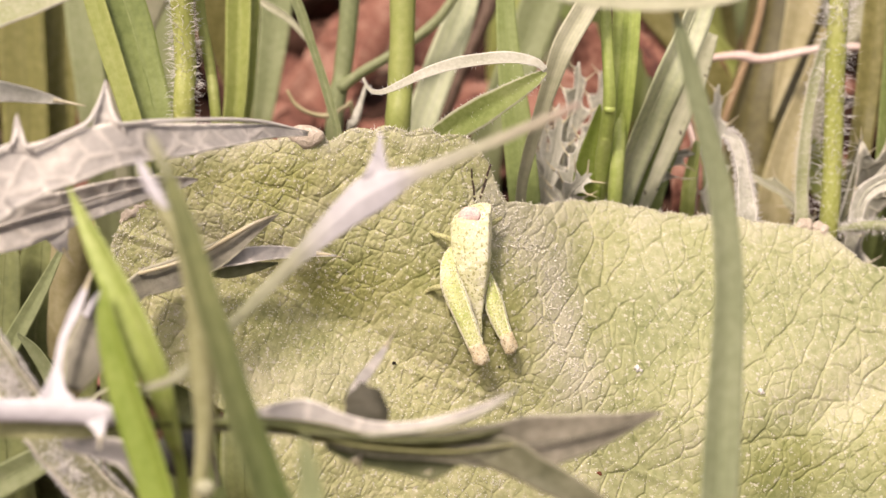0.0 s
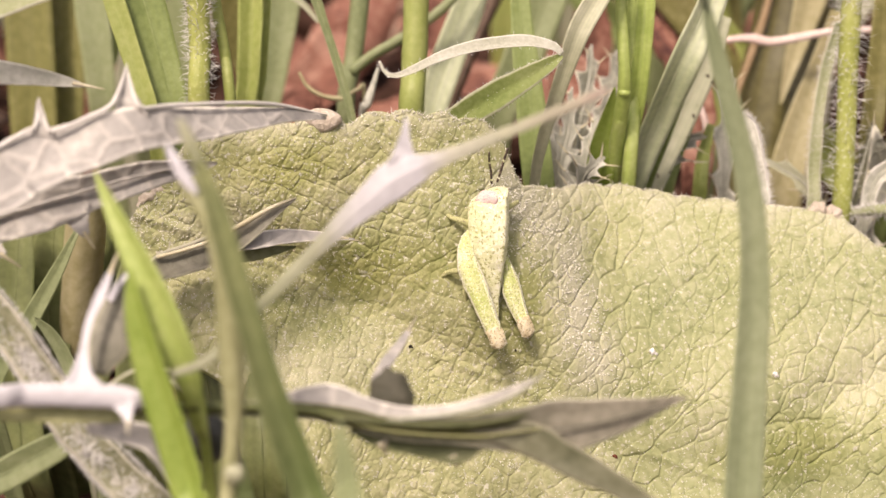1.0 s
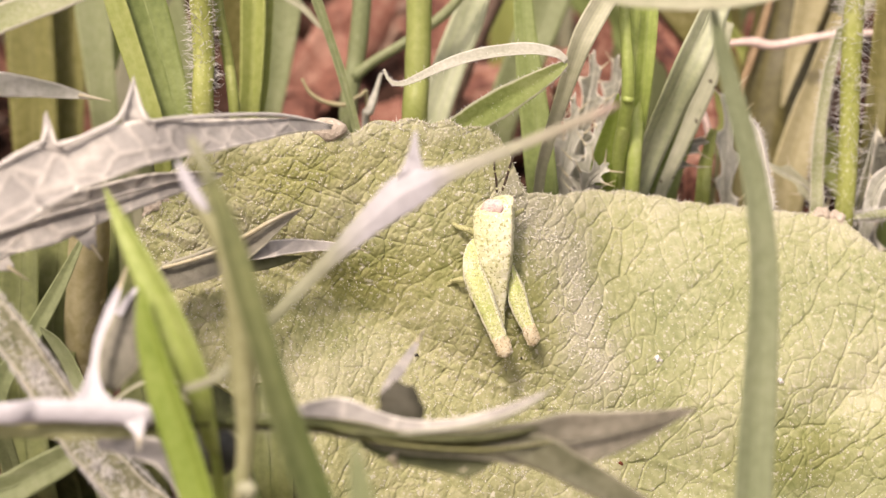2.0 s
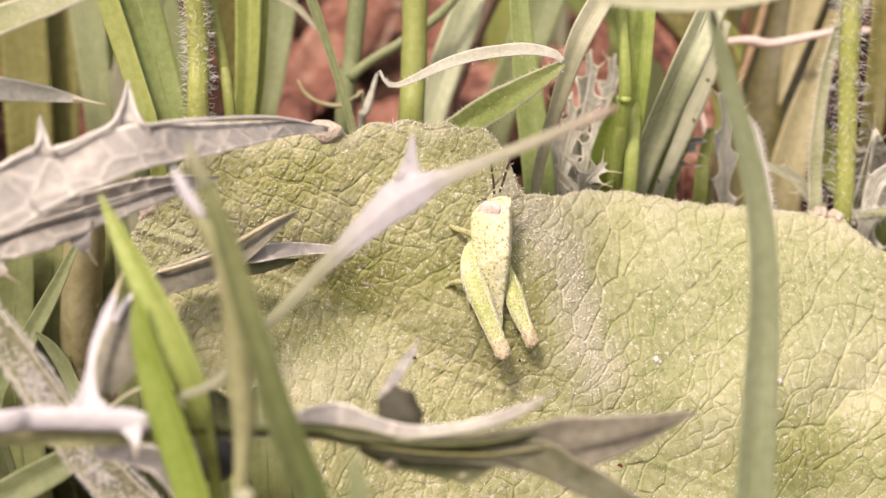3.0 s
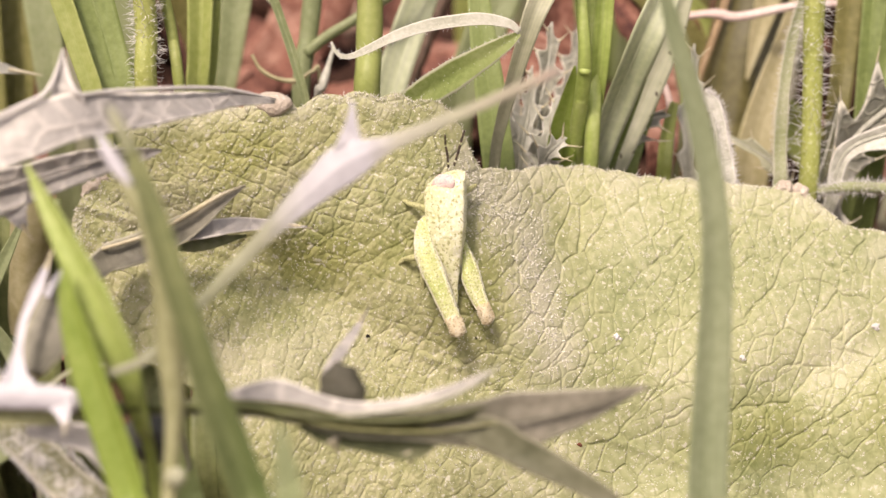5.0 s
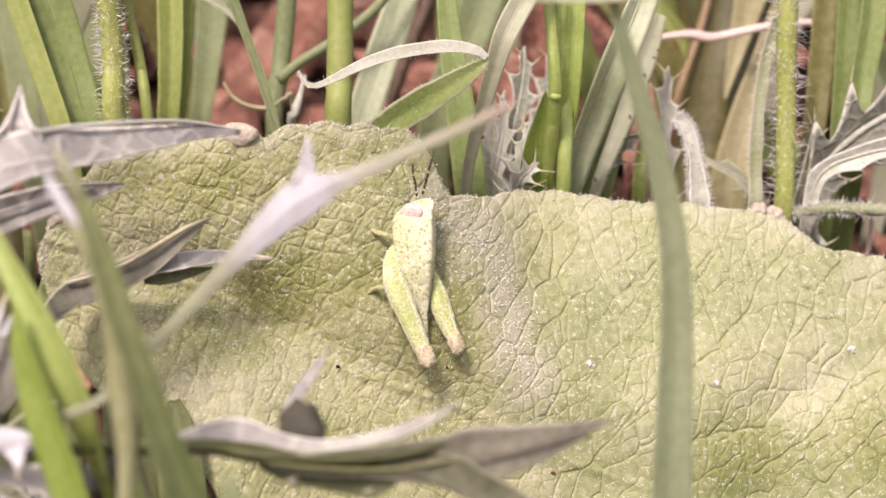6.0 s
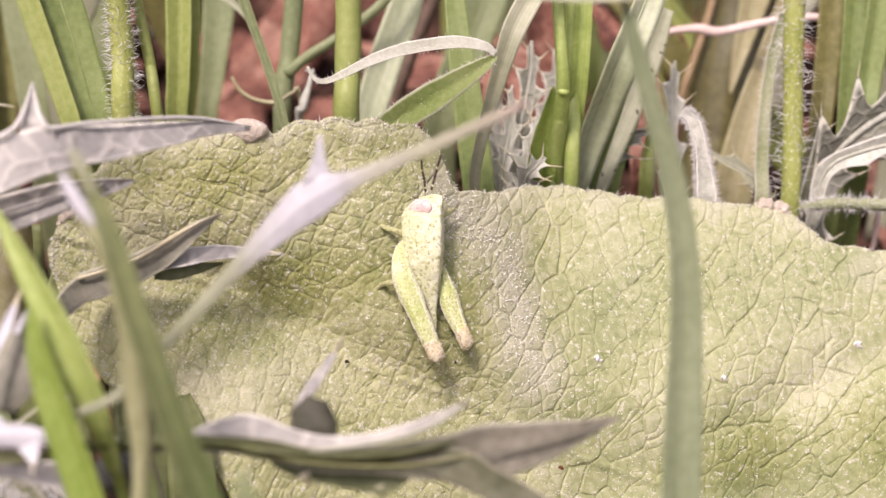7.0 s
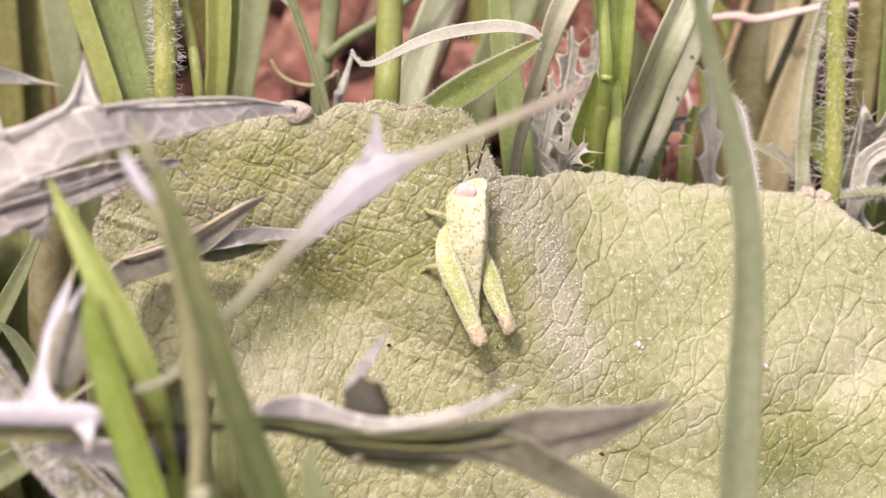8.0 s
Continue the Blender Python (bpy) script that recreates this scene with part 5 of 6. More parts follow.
downy_stem()
LOW = "grass low beside the thistle"
for label, rows, mat in (
    ("dull green grass blade lying low beside the thistle", [(-2.421, -1.957, 2.552, 0.074), (-2.643, -2.02, 2.417, 0.192), (-2.975, -2.099, 2.249, 0.222), (-3.344, -2.201, 2.029, 0.222)], "grass_grey"),
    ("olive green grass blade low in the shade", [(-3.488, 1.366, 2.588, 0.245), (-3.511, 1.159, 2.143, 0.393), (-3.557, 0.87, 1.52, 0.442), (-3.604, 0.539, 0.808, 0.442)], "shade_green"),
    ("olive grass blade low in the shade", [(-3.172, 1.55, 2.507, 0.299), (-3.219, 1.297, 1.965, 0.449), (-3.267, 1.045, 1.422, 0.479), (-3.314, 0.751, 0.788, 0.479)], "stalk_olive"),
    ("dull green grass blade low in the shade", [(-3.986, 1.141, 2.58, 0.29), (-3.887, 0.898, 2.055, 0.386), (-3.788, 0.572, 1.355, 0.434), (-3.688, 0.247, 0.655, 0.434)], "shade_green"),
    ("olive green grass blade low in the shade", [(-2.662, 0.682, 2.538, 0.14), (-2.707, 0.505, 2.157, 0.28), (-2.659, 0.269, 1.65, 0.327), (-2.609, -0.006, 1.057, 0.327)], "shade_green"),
    ("leaning grass blade crossing the shade", [(-3.044, 0.377, 2.832, 0.045), (-3.223, 0.225, 2.505, 0.117), (-3.446, 0.054, 2.137, 0.153), (-3.715, -0.156, 1.686, 0.162)], "grass_grey"),
    ("drooping grey-green grass blade in the shade", [(-3.219, -0.437, 2.504, 0.026), (-3.091, -0.49, 2.389, 0.094), (-2.962, -0.58, 2.196, 0.111), (-2.833, -0.741, 1.848, 0.111)], "grass_grey"),
    ("pale thin grass blade low beside the thistle", [(-1.754, -1.996, 2.942, 0.022), (-2.062, -1.982, 2.974, 0.029), (-2.297, -2.036, 2.858, 0.029), (-2.441, -2.105, 2.71, 0.029)], "grass_pale"),
    ("thin pale straw leaning under the thistle", [(-1.765, -2.529, 3.219, 0.027), (-1.637, -2.583, 3.103, 0.03), (-1.535, -2.623, 3.017, 0.03), (-1.382, -2.615, 2.796, 0.031)], "grass_pale"),
    ("dark green grass blade under the thistle", [(-1.467, -2.487, 2.834, 0.035), (-1.425, -2.56, 2.677, 0.125), (-1.379, -2.647, 2.489, 0.159), (-1.327, -2.764, 2.239, 0.173)], "grass_dark"),
    # two filler blades whose dark olive stands for shade under the thistle
    ("filler grass blade coloured dark olive for the shade under the thistle", [(-1.496, -0.958, 2.328, 0.082), (-1.461, -1.13, 2.195, 0.244), (-1.425, -1.317, 2.03, 0.322), (-1.403, -1.487, 1.665, 0.322)], "stalk_olive"),
    ("filler grass blade coloured dark olive for the shade under the thistle", [(-1.939, -0.541, 2.276, 0.085), (-1.899, -0.717, 2.135, 0.296), (-1.838, -0.945, 1.883, 0.376), (-1.815, -1.156, 1.428, 0.376)], "stalk_olive"),
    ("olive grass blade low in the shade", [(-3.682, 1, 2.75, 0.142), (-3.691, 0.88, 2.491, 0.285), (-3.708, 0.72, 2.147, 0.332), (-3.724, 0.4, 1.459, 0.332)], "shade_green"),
    ("pale narrow grass blade low beside the thistle", [(-2.328, -1.726, 2.338, 0.061), (-2.365, -1.823, 2.13, 0.099), (-2.402, -1.952, 1.852, 0.115)], "grass_grey"),
):
    grass_blade(label, rows, mat, LOW, seed=len(rows) * 7 + int(abs(rows[0][0]) * 10))

# ---- grasses and herbs behind the broad leaf ----
def farther(rows, k):
    """The rows carried off along the line of sight, in their apparent place and size."""
    e = (0.0, -9.6, 7.6)
    return [tuple(e[n] + k * (r[n] - e[n]) for n in range(3)) + (k * r[3],) for r in rows]


for label, rows, mat, kw in (
    # one folded blade in two colours: shaded half darker, sunlit half brighter
    ("folded green grass blade with a bright lit edge", [(-2.718, 1.625, 4.804, 0.324), (-2.568, 1.43, 4.385, 0.333), (-2.456, 1.255, 4.008, 0.314), (-2.343, 1.07, 3.61, 0.287), (-2.268, 0.978, 3.174, 0.28)], "grass_dark", dict(fold=0.3, face=(0.2, -0.9, 0.1))),
    ("sunlit half of the folded grass blade as a brighter strip", [(-2.898, 1.426, 4.851, 0.155), (-2.76, 1.235, 4.439, 0.173), (-2.599, 1.025, 3.987, 0.164), (-2.484, 0.872, 3.657, 0.155), (-2.436, 0.831, 3.332, 0.138)], "grass_bright", {}),
    ("tall straight bright green grass blade", farther([(-1.721, 1.945, 4.778, 0.213), (-1.724, 1.685, 4.219, 0.209), (-1.741, 1.485, 3.789, 0.19), (-1.773, 1.379, 3.323, 0.176)], 1.08), "grass_bright", dict(fold=0.8)),
    ("narrow bright green grass blade", farther([(-1.592, 2.045, 4.755, 0.086), (-1.624, 1.782, 4.191, 0.096), (-1.66, 1.581, 3.757, 0.105), (-1.711, 1.472, 3.287, 0.097)], 1.08), "grass_bright", {}),
    ("dull dark green grass blade", farther([(-1.46, 2.542, 4.638, 0.28), (-1.493, 2.31, 4.141, 0.273), (-1.561, 2.079, 3.643, 0.215), (-1.632, 1.963, 3.155, 0.166)], 1.2), "grass_grey", {}),
    ("thin bent grey-green grass blade", [(-1.376, 2.203, 4.621, 0.055), (-1.243, 2.06, 4.312, 0.091), (-1.125, 1.916, 4.004, 0.073), (-1.016, 1.773, 3.695, 0.079), (-0.918, 1.619, 3.364, 0.073), (-0.885, 1.579, 3.041, 0.067)], "grass_grey", dict(fold=0.9)),
    ("pale withered straw lying across the grass", farther([(-1.719, 2.317, 4.392, 0.049), (-1.521, 2.271, 4.294, 0.069), (-1.347, 2.222, 4.186, 0.059), (-1.198, 2.151, 4.034, 0.03)], 1.1), "grass_pale", dict(root=False)),
    ("broad pale leaning grass blade", farther([(0.283, 3.142, 4.502, 0.209), (0.118, 2.899, 3.98, 0.293), (-0.063, 2.701, 3.553, 0.303), (-0.233, 2.48, 3.078, 0.293), (-0.323, 2.352, 2.566, 0.263)], 1.06), "grass_sage", {}),
    ("upright dark green grass blade", [(0.503, 2.149, 4.738, 0.145), (0.524, 1.925, 4.257, 0.174), (0.57, 1.722, 3.819, 0.222), (0.634, 1.499, 3.338, 0.261), (0.695, 1.255, 2.813, 0.27), (0.731, 1.224, 2.509, 0.263)], "grass_dark", dict(fold=0.25)),
    ("dull green leaning grass blade", farther([(1.063, 3.541, 4.411, 0.377), (0.849, 3.291, 3.872, 0.41), (0.636, 3.063, 3.383, 0.377), (0.399, 2.884, 2.76, 0.326)], 1.15), "grass_grey", {}),
    ("dark green grass blade rising behind the leaf", [(1.586, 1.953, 4.788, 0.142), (1.551, 1.693, 4.229, 0.161), (1.518, 1.548, 3.68, 0.153), (1.48, 1.606, 3.092, 0.147), (1.477, 1.716, 2.618, 0.141)], "grass_light", dict(fold=0.6)),
    ("short bright green grass blade at the leaf margin", [(1.295, 1.347, 3.723, 0.019), (1.274, 1.399, 3.479, 0.124), (1.234, 1.419, 3.165, 0.222), (1.216, 1.46, 2.78, 0.265), (1.217, 1.518, 2.43, 0.249)], "grass_vivid", dict(fold=0.3)),
    ("broad leaning green grass blade with a pale margin", [(2.232, 1.855, 4.814, 0.216), (2.064, 1.637, 4.344, 0.263), (1.849, 1.438, 3.917, 0.292), (1.686, 1.522, 3.385, 0.28), (1.542, 1.595, 2.832, 0.247), (1.478, 1.631, 2.435, 0.231)], "grass_sage", dict(fold=0.5, face=(0.3, -0.9, 0.3))),
    ("dark narrow grass blade beside the broad one", [(2.166, 1.872, 4.376, 0.077), (2, 1.67, 3.942, 0.115), (1.841, 1.637, 3.395, 0.127), (1.678, 1.759, 2.709, 0.131), (1.63, 1.793, 2.307, 0.123)], "grass_dark", {}),
    ("pale spotted leaning grass blade", [(2.405, 2.472, 4.005, 0.101), (2.235, 2.301, 3.637, 0.223), (2.024, 2.108, 3.223, 0.263), (1.792, 1.894, 2.763, 0.253), (1.681, 1.814, 2.354, 0.235)], "grass_spotted", {}),
    ("green grass blade half hidden in the stems", [(2.332, 2.493, 3.575, 0.082), (2.153, 2.319, 3.201, 0.134), (1.975, 2.123, 2.781, 0.154), (1.888, 2.019, 2.32, 0.156)], "grass_dark", {}),
    ("short yellowish grass blade over dark soil", [(2.332, 2.348, 3.027, 0.073), (2.26, 2.217, 2.744, 0.125), (2.22, 2.042, 2.368, 0.135)], "grass_bright", {}),
    ("pale folded dry leaf", [(3.961, 4.444, 3.498, 0.117), (3.787, 4.196, 2.965, 0.235), (3.578, 3.923, 2.379, 0.352), (3.393, 3.668, 1.592, 0.437)], "straw_pale", {}),
    # added pale strip: the thick stem's highlight as a coloured shape
    ("pale tan strip added as the highlight of the thick stem", [(3.886, 5.138, 4.043, 0.422), (3.815, 4.934, 3.605, 0.374), (3.708, 4.756, 3.222, 0.277), (3.589, 4.578, 2.839, 0.157), (3.488, 4.412, 2.483, 0.03)], "straw_pale", dict(root=False)),
    ("olive upright grass blade", [(4.196, 3.748, 4.373, 0.219), (4.144, 3.448, 3.728, 0.252), (4.075, 3.171, 3.133, 0.241), (3.985, 2.894, 2.537, 0.219)], "straw", {}),
    ("pale green upright grass blade", [(4.259, 3.328, 4.419, 0.212), (4.235, 3.015, 3.745, 0.223), (4.168, 2.746, 3.167, 0.191), (4.138, 2.57, 2.552, 0.182)], "grass_dark", {}),
    ("green grass blade with a bright midline", [(4.456, 3.13, 4.468, 0.24), (4.38, 2.822, 3.804, 0.251), (4.283, 2.601, 3.329, 0.23), (4.201, 2.336, 2.76, 0.209)], "grass_dark", dict(fold=0.6)),
    ("yellow-olive broad dry blade", farther([(-4.09, 3.727, 4.348, 0.438), (-4.076, 3.428, 3.703, 0.459), (-4.041, 3.151, 3.108, 0.459), (-4.03, 2.968, 2.476, 0.441)], 1.15), "olive_blade", {}),
    ("yellow-olive broad dry blade", farther([(-3.811, 4.026, 4.278, 0.514), (-3.831, 3.72, 3.619, 0.503), (-3.851, 3.437, 3.011, 0.481), (-3.887, 3.2, 2.263, 0.45)], 1.15), "olive_blade", {}),
    ("pale grey-green leaning grass blade", farther([(-3.439, 3.332, 4.444, 0.319), (-3.384, 3.086, 3.915, 0.329), (-3.329, 2.884, 3.481, 0.297), (-3.288, 2.732, 2.917, 0.267)], 1.12), "grass_grey", {}),
    ("broad greyish leaf behind the grass", farther([(-3.282, 4.624, 4.139, 0.7), (-3.105, 4.354, 3.558, 0.758), (-2.928, 4.133, 3.082, 0.641), (-2.858, 3.981, 2.519, 0.352)], 1.2), "grass_grey", {}),
):
    grass_blade(label, rows, mat, FAR, seed=int(abs(rows[0][0]) * 31), **kw)


def round_stalk(label, rows, mat, node=None, branch=None, seed=0):
    g = thing("grass_stalk", label, "grass", group=FAR)
    part("stalk", tube(rooted(rows), 36, 14, 0.025, seed), mat, g)
    s = spline(rooted(rows), 40)
    low = 16 if rows[0][3] < 0.6 else 24
    sheath = s[low:36].copy()
    sheath[:, 3] *= np.linspace(0.97, 1.12, len(sheath))
    part("sheath", tube(sheath[::4].tolist(), 24, 14, 0.03, seed + 2), mat, g)
    if node:
        part("node", blob(node[:3], (node[3], node[3], node[3] * 0.7), seed, 0.05), mat, g)
    if branch:
        part("side_shoot", tube(branch, 24, 10, 0.03, seed + 1), mat, g)
    return g


round_stalk("thick upright yellow-green grass stalk", [(-0.367, 2.366, 4.733, 0.226), (-0.374, 2.077, 4.11, 0.221), (-0.387, 1.87, 3.665, 0.221), (-0.405, 1.663, 3.22, 0.216)], "grass_bright", seed=61)
round_stalk("dull olive grass stalk with a side shoot", [(-0.9, 3.659, 4.43, 0.185), (-0.931, 3.384, 3.84, 0.185), (-0.983, 3.178, 3.396, 0.174), (-1.068, 2.926, 2.854, 0.163)], "grass_grey", (-1.015, 3.114, 3.258, 0.049), [(-1.007, 3.014, 3.28, 0.108), (-0.792, 3.087, 3.437, 0.097), (-0.47, 3.17, 3.614, 0.097), (-0.094, 3.289, 3.87, 0.097), (0.174, 3.448, 4.212, 0.086)], seed=62)
round_stalk("slim green grass stem", [(-2.061, 1.765, 4.867, 0.075), (-2.003, 1.529, 4.359, 0.084), (-1.927, 1.353, 3.979, 0.093), (-1.868, 1.117, 3.471, 0.093)], "grass_bright", seed=63)
round_stalk("jointed bright green grass stem", [(1.302, 1.724, 4.889, 0.084), (1.332, 1.45, 4.299, 0.093), (1.363, 1.262, 3.777, 0.112), (1.349, 1.419, 3.165, 0.135), (1.347, 1.561, 2.521, 0.15)], "grass_light", (1.363, 1.235, 3.718, 0.051), seed=64)
round_stalk("green grass stem behind the jointed one", [(1.483, 2.172, 4.785, 0.116), (1.5, 1.887, 4.172, 0.125), (1.493, 1.602, 3.56, 0.125), (1.466, 1.338, 2.991, 0.125)], "grass_light", seed=65)
round_stalk("thick tan and olive dry stem", [(3.933, 5.866, 4.187, 0.878), (3.793, 5.443, 3.276, 0.878), (3.608, 5.072, 2.479, 0.853), (3.423, 4.702, 1.682, 0.816), (3.338, 4.41, 1.056, 0.79)], "stem_brown", seed=66)


round_stalk("tan dry grass stalk standing in the shade", [(-3.1, 1.0, 2.95, 0.3), (-3.148, 1.0, 2.592, 0.34), (-3.223, 1.0, 2.057, 0.35), (-3.314, 1.0, 1.386, 0.35)], "straw_pale", seed=67)


def hairy_stem(label, rows, hairs, length, seed, wool=0):
    g = thing("hairy_stem", label, "stem", group="hairy stems behind the leaf")
    part("stem", tube(rooted(rows), 40, 14, 0.03, seed), "hairy_stem", g)
    part("hairs", stem_hairs(rows, hairs, length, 0.0029, seed), "hair", g, "long white spreading hairs")["kind"] = "stuff"
    if wool:
        part("wool", stem_hairs(rows, wool, length * 0.9, 0.0028, seed + 1, spread=2.0, until=0.3), "hair", g, "woolly white tuft")["kind"] = "stuff"
    return g


hairy_stem("upright yellow-green stem covered with white bristles", [(-2.135, 1.466, 4.936, 0.182), (-2.124, 1.324, 4.51, 0.183), (-2.104, 1.18, 4.081, 0.174), (-2.102, 0.948, 3.582, 0.174)], 700, 0.088, 71)
hairy_stem("tall yellow-green stem with long white hairs", [(3.435, 2.376, 4.745, 0.167), (3.418, 2.169, 4.3, 0.177), (3.404, 1.969, 3.75, 0.177), (3.401, 1.766, 3.196, 0.168), (3.382, 1.524, 2.437, 0.17)], 480, 0.14, 72, 260)


def curled_leaf():
    g = thing("curled_leaf", "narrow downy leaf folded at an elbow with a curled tip", "leaf")
    arch = [(0.781, 0.662, 4.265, 0.044), (0.702, 0.687, 4.321, 0.079), (0.515, 0.701, 4.352, 0.109), (0.296, 0.695, 4.339, 0.113), (0.057, 0.688, 4.3, 0.105), (-0.161, 0.658, 4.236, 0.087), (-0.358, 0.628, 4.149, 0.07), (-0.467, 0.61, 4.109, 0.048), (-0.546, 0.617, 4.102, 0.035), (-0.6, 0.653, 4.131, 0.026), (-0.632, 0.703, 4.192, 0.013)]
    low = [(0.781, 0.658, 4.258, 0.044), (0.669, 0.644, 4.18, 0.122), (0.476, 0.67, 4.046, 0.194), (0.259, 0.708, 3.893, 0.231), (0.06, 0.752, 3.749, 0.224), (-0.12, 0.792, 3.6, 0.199), (-0.3, 0.84, 3.42, 0.17)]
    stem = [(1.306, 1.456, 4.905, 0.182), (1.143, 1.272, 4.629, 0.19), (0.954, 1.041, 4.37, 0.188), (0.86, 1.0, 4.1, 0.15), (0.77, 1.02, 3.75, 0.12), (0.69, 1.06, 3.4, 0.1), (0.64, 1.15, 2.9, 0.09)]
    part("arched_tip", ribbon(arch, face=(0, -0.6, 0.8), fold=0.3, thick=0.02, steps=50, ripple=0.05, seed=73), "fuzzy_pale", g, "pale arched and curled tip")
    part("lower_half", ribbon(rooted(low), face=(0.1, -0.9, 0.5), fold=0.35, thick=0.02, steps=36, ripple=0.04, seed=74), "fuzzy_green", g)
    part("stalk_blade", ribbon(rooted(stem), fold=0.4, thick=0.025, steps=36, seed=75), "grass_pale", g)
    part("leaf_hairs", joined(margin_hairs(arch, 200, 0.028, 0.0018, 76, (0, -0.6, 0.8)), margin_hairs(low, 300, 0.03, 0.0018, 77)), "hair", g)["kind"] = "stuff"
    g.location = Vector((0, 0, -0.035)) * CM
    return g


curled_leaf()


def grey_shoot():
    rows = [(2.411, 1.626, 3.37, 0.058), (2.499, 1.597, 3.309, 0.097), (2.558, 1.515, 3.132, 0.097), (2.588, 1.413, 2.912, 0.136), (2.608, 1.31, 2.691, 0.165), (2.631, 1.319, 2.473, 0.167)]
    g = thing("downy_shoot", "withered grey-white downy shoot at the leaf margin", "leaf")
    part("leaf_blade", ribbon(rooted(rows), cup=0.4, thick=0.03, steps=34, ripple=0.12, seed=78), "herb_pale", g)
    part("leaf_hairs", margin_hairs(rows, 1500, 0.05, 0.003, 79), "hair", g)["kind"] = "stuff"
    rows = [(3.446, 2.55, 3.934, 0.072), (3.322, 2.33, 3.579, 0.112), (3.235, 2.09, 3.181, 0.111), (3.201, 1.898, 2.767, 0.122), (3.188, 1.705, 2.354, 0.132)]
    h = thing("downy_shoot", "slender pale green downy leaf beside the hairy stem", "leaf")
    part("leaf_blade", ribbon(rooted(rows), fold=0.3, thick=0.025, steps=34, ripple=0.06, seed=80), "fuzzy", h)
    part("leaf_hairs", margin_hairs(rows, 420, 0.05, 0.002, 81), "hair", h)["kind"] = "stuff"


grey_shoot()


def toothed(rows, teeth, deep, face, seed, ruffle=0.6, thick=0.018, across=10):
    """A leaf blade whose two margins run out into sharp ruffled teeth; also the tip of each tooth and the way it points."""
    rng = np.random.default_rng(seed)
    steps = teeth * 9 + 1
    s = spline(rows, steps)
    line, half = s[:, :3], np.maximum(s[:, 3], 0.01) / 2
    t, side, nor = frames(line, face)
    u = np.linspace(-1, 1, across + 1)
    size, curl, tips = rng.uniform(0.6, 1.25, (2, teeth + 2)), rng.uniform(-0.5, 1.0, (2, teeth + 2)), []
    verts, faces, uvs, best = [], [], [], {}
    for k in range(steps):
        place = np.zeros((across + 1, 3))
        for m, sign in enumerate((-1, 1)):
            w = k / (steps - 1) * teeth + 0.45 * m
            n, f = int(w), w % 1
            p = (f / 0.68) ** 2.4 if f < 0.68 else ((1 - f) / 0.32) ** 1.7
            p *= size[m, n]
            on = u * sign >= 0
            q = np.abs(u[on])
            reach = half[k] * q * (0.5 + deep * p * q)
            rise = half[k] * ruffle * curl[m, n] * p * q**2 + half[k] * 0.25 * q
            place[on] = line[k] + np.outer(reach * sign, side[k]) + np.outer(rise, nor[k]) + np.outer(half[k] * 0.7 * deep * p * q**2, t[k])
            if p > best.get((m, n), (0,))[0]:
                best[m, n] = (p, place[0 if m == 0 else -1].copy(), side[k] * sign * 0.8 + t[k] * 0.8 + nor[k] * ruffle * curl[m, n] * 0.7)
        body = thick * np.sqrt(np.clip(1 - 0.94 * u * u, 0, 1)) * min(1.0, half[k] / (2 * thick) + 0.1)
        verts += [*place, *(place - np.outer(body, nor[k]))[::-1]]
        uvs += [*((u + 1) / 2), *((u[::-1] + 1) / 2)]
    n = 2 * (across + 1)
    for k in range(steps - 1):
        for j in range(n):
            a, b = k * n + j, k * n + (j + 1) % n
            faces.append((a, a + n, b + n, b))
    faces += [tuple(range(n)), tuple(range((steps - 1) * n, steps * n))[::-1]]
    return (np.array(verts), faces, np.array(uvs)), [v[1:] for v in best.values() if v[0] > 0.5]


def spiny_herb(label, leaves, seed):
    """A low prickly herb: ruffled leaves whose teeth run out into pale spines."""
    g = thing("spiny_herb", label, "thistle", group="spiny herbs behind the leaf")
    for n, (rows, mat, teeth, deep) in enumerate(leaves):
        face = np.array((0.25 * (-1) ** n, -0.9, 0.35))
        shape, tips = toothed(rows, teeth, deep, face, seed + 7 * n)
        leaf = part("leaf", shape, mat, g)
        s = spline(rows, 12)
        _, _, nor = frames(s[:, :3], face)
        part("rib", tube([(*(p[:3] + q * 0.01), max(0.012, p[3] * 0.1)) for p, q in zip(s, nor)], 24, 7, 0.05, seed + n), "herb_pale", leaf, "pale midrib")
        for k, (p, d) in enumerate(tips):
            d = d / np.linalg.norm(d) * (0.05 + 0.35 * min(0.2, rows[1][3])) * min(1.0, deep)
            part("spine", tube([(*(p - d * 0.3), 0.018), (*(p + d * 0.3), 0.012), (*(p + d), 0.003)], 7, 6, 0.0, k), "spine", leaf)
    return g


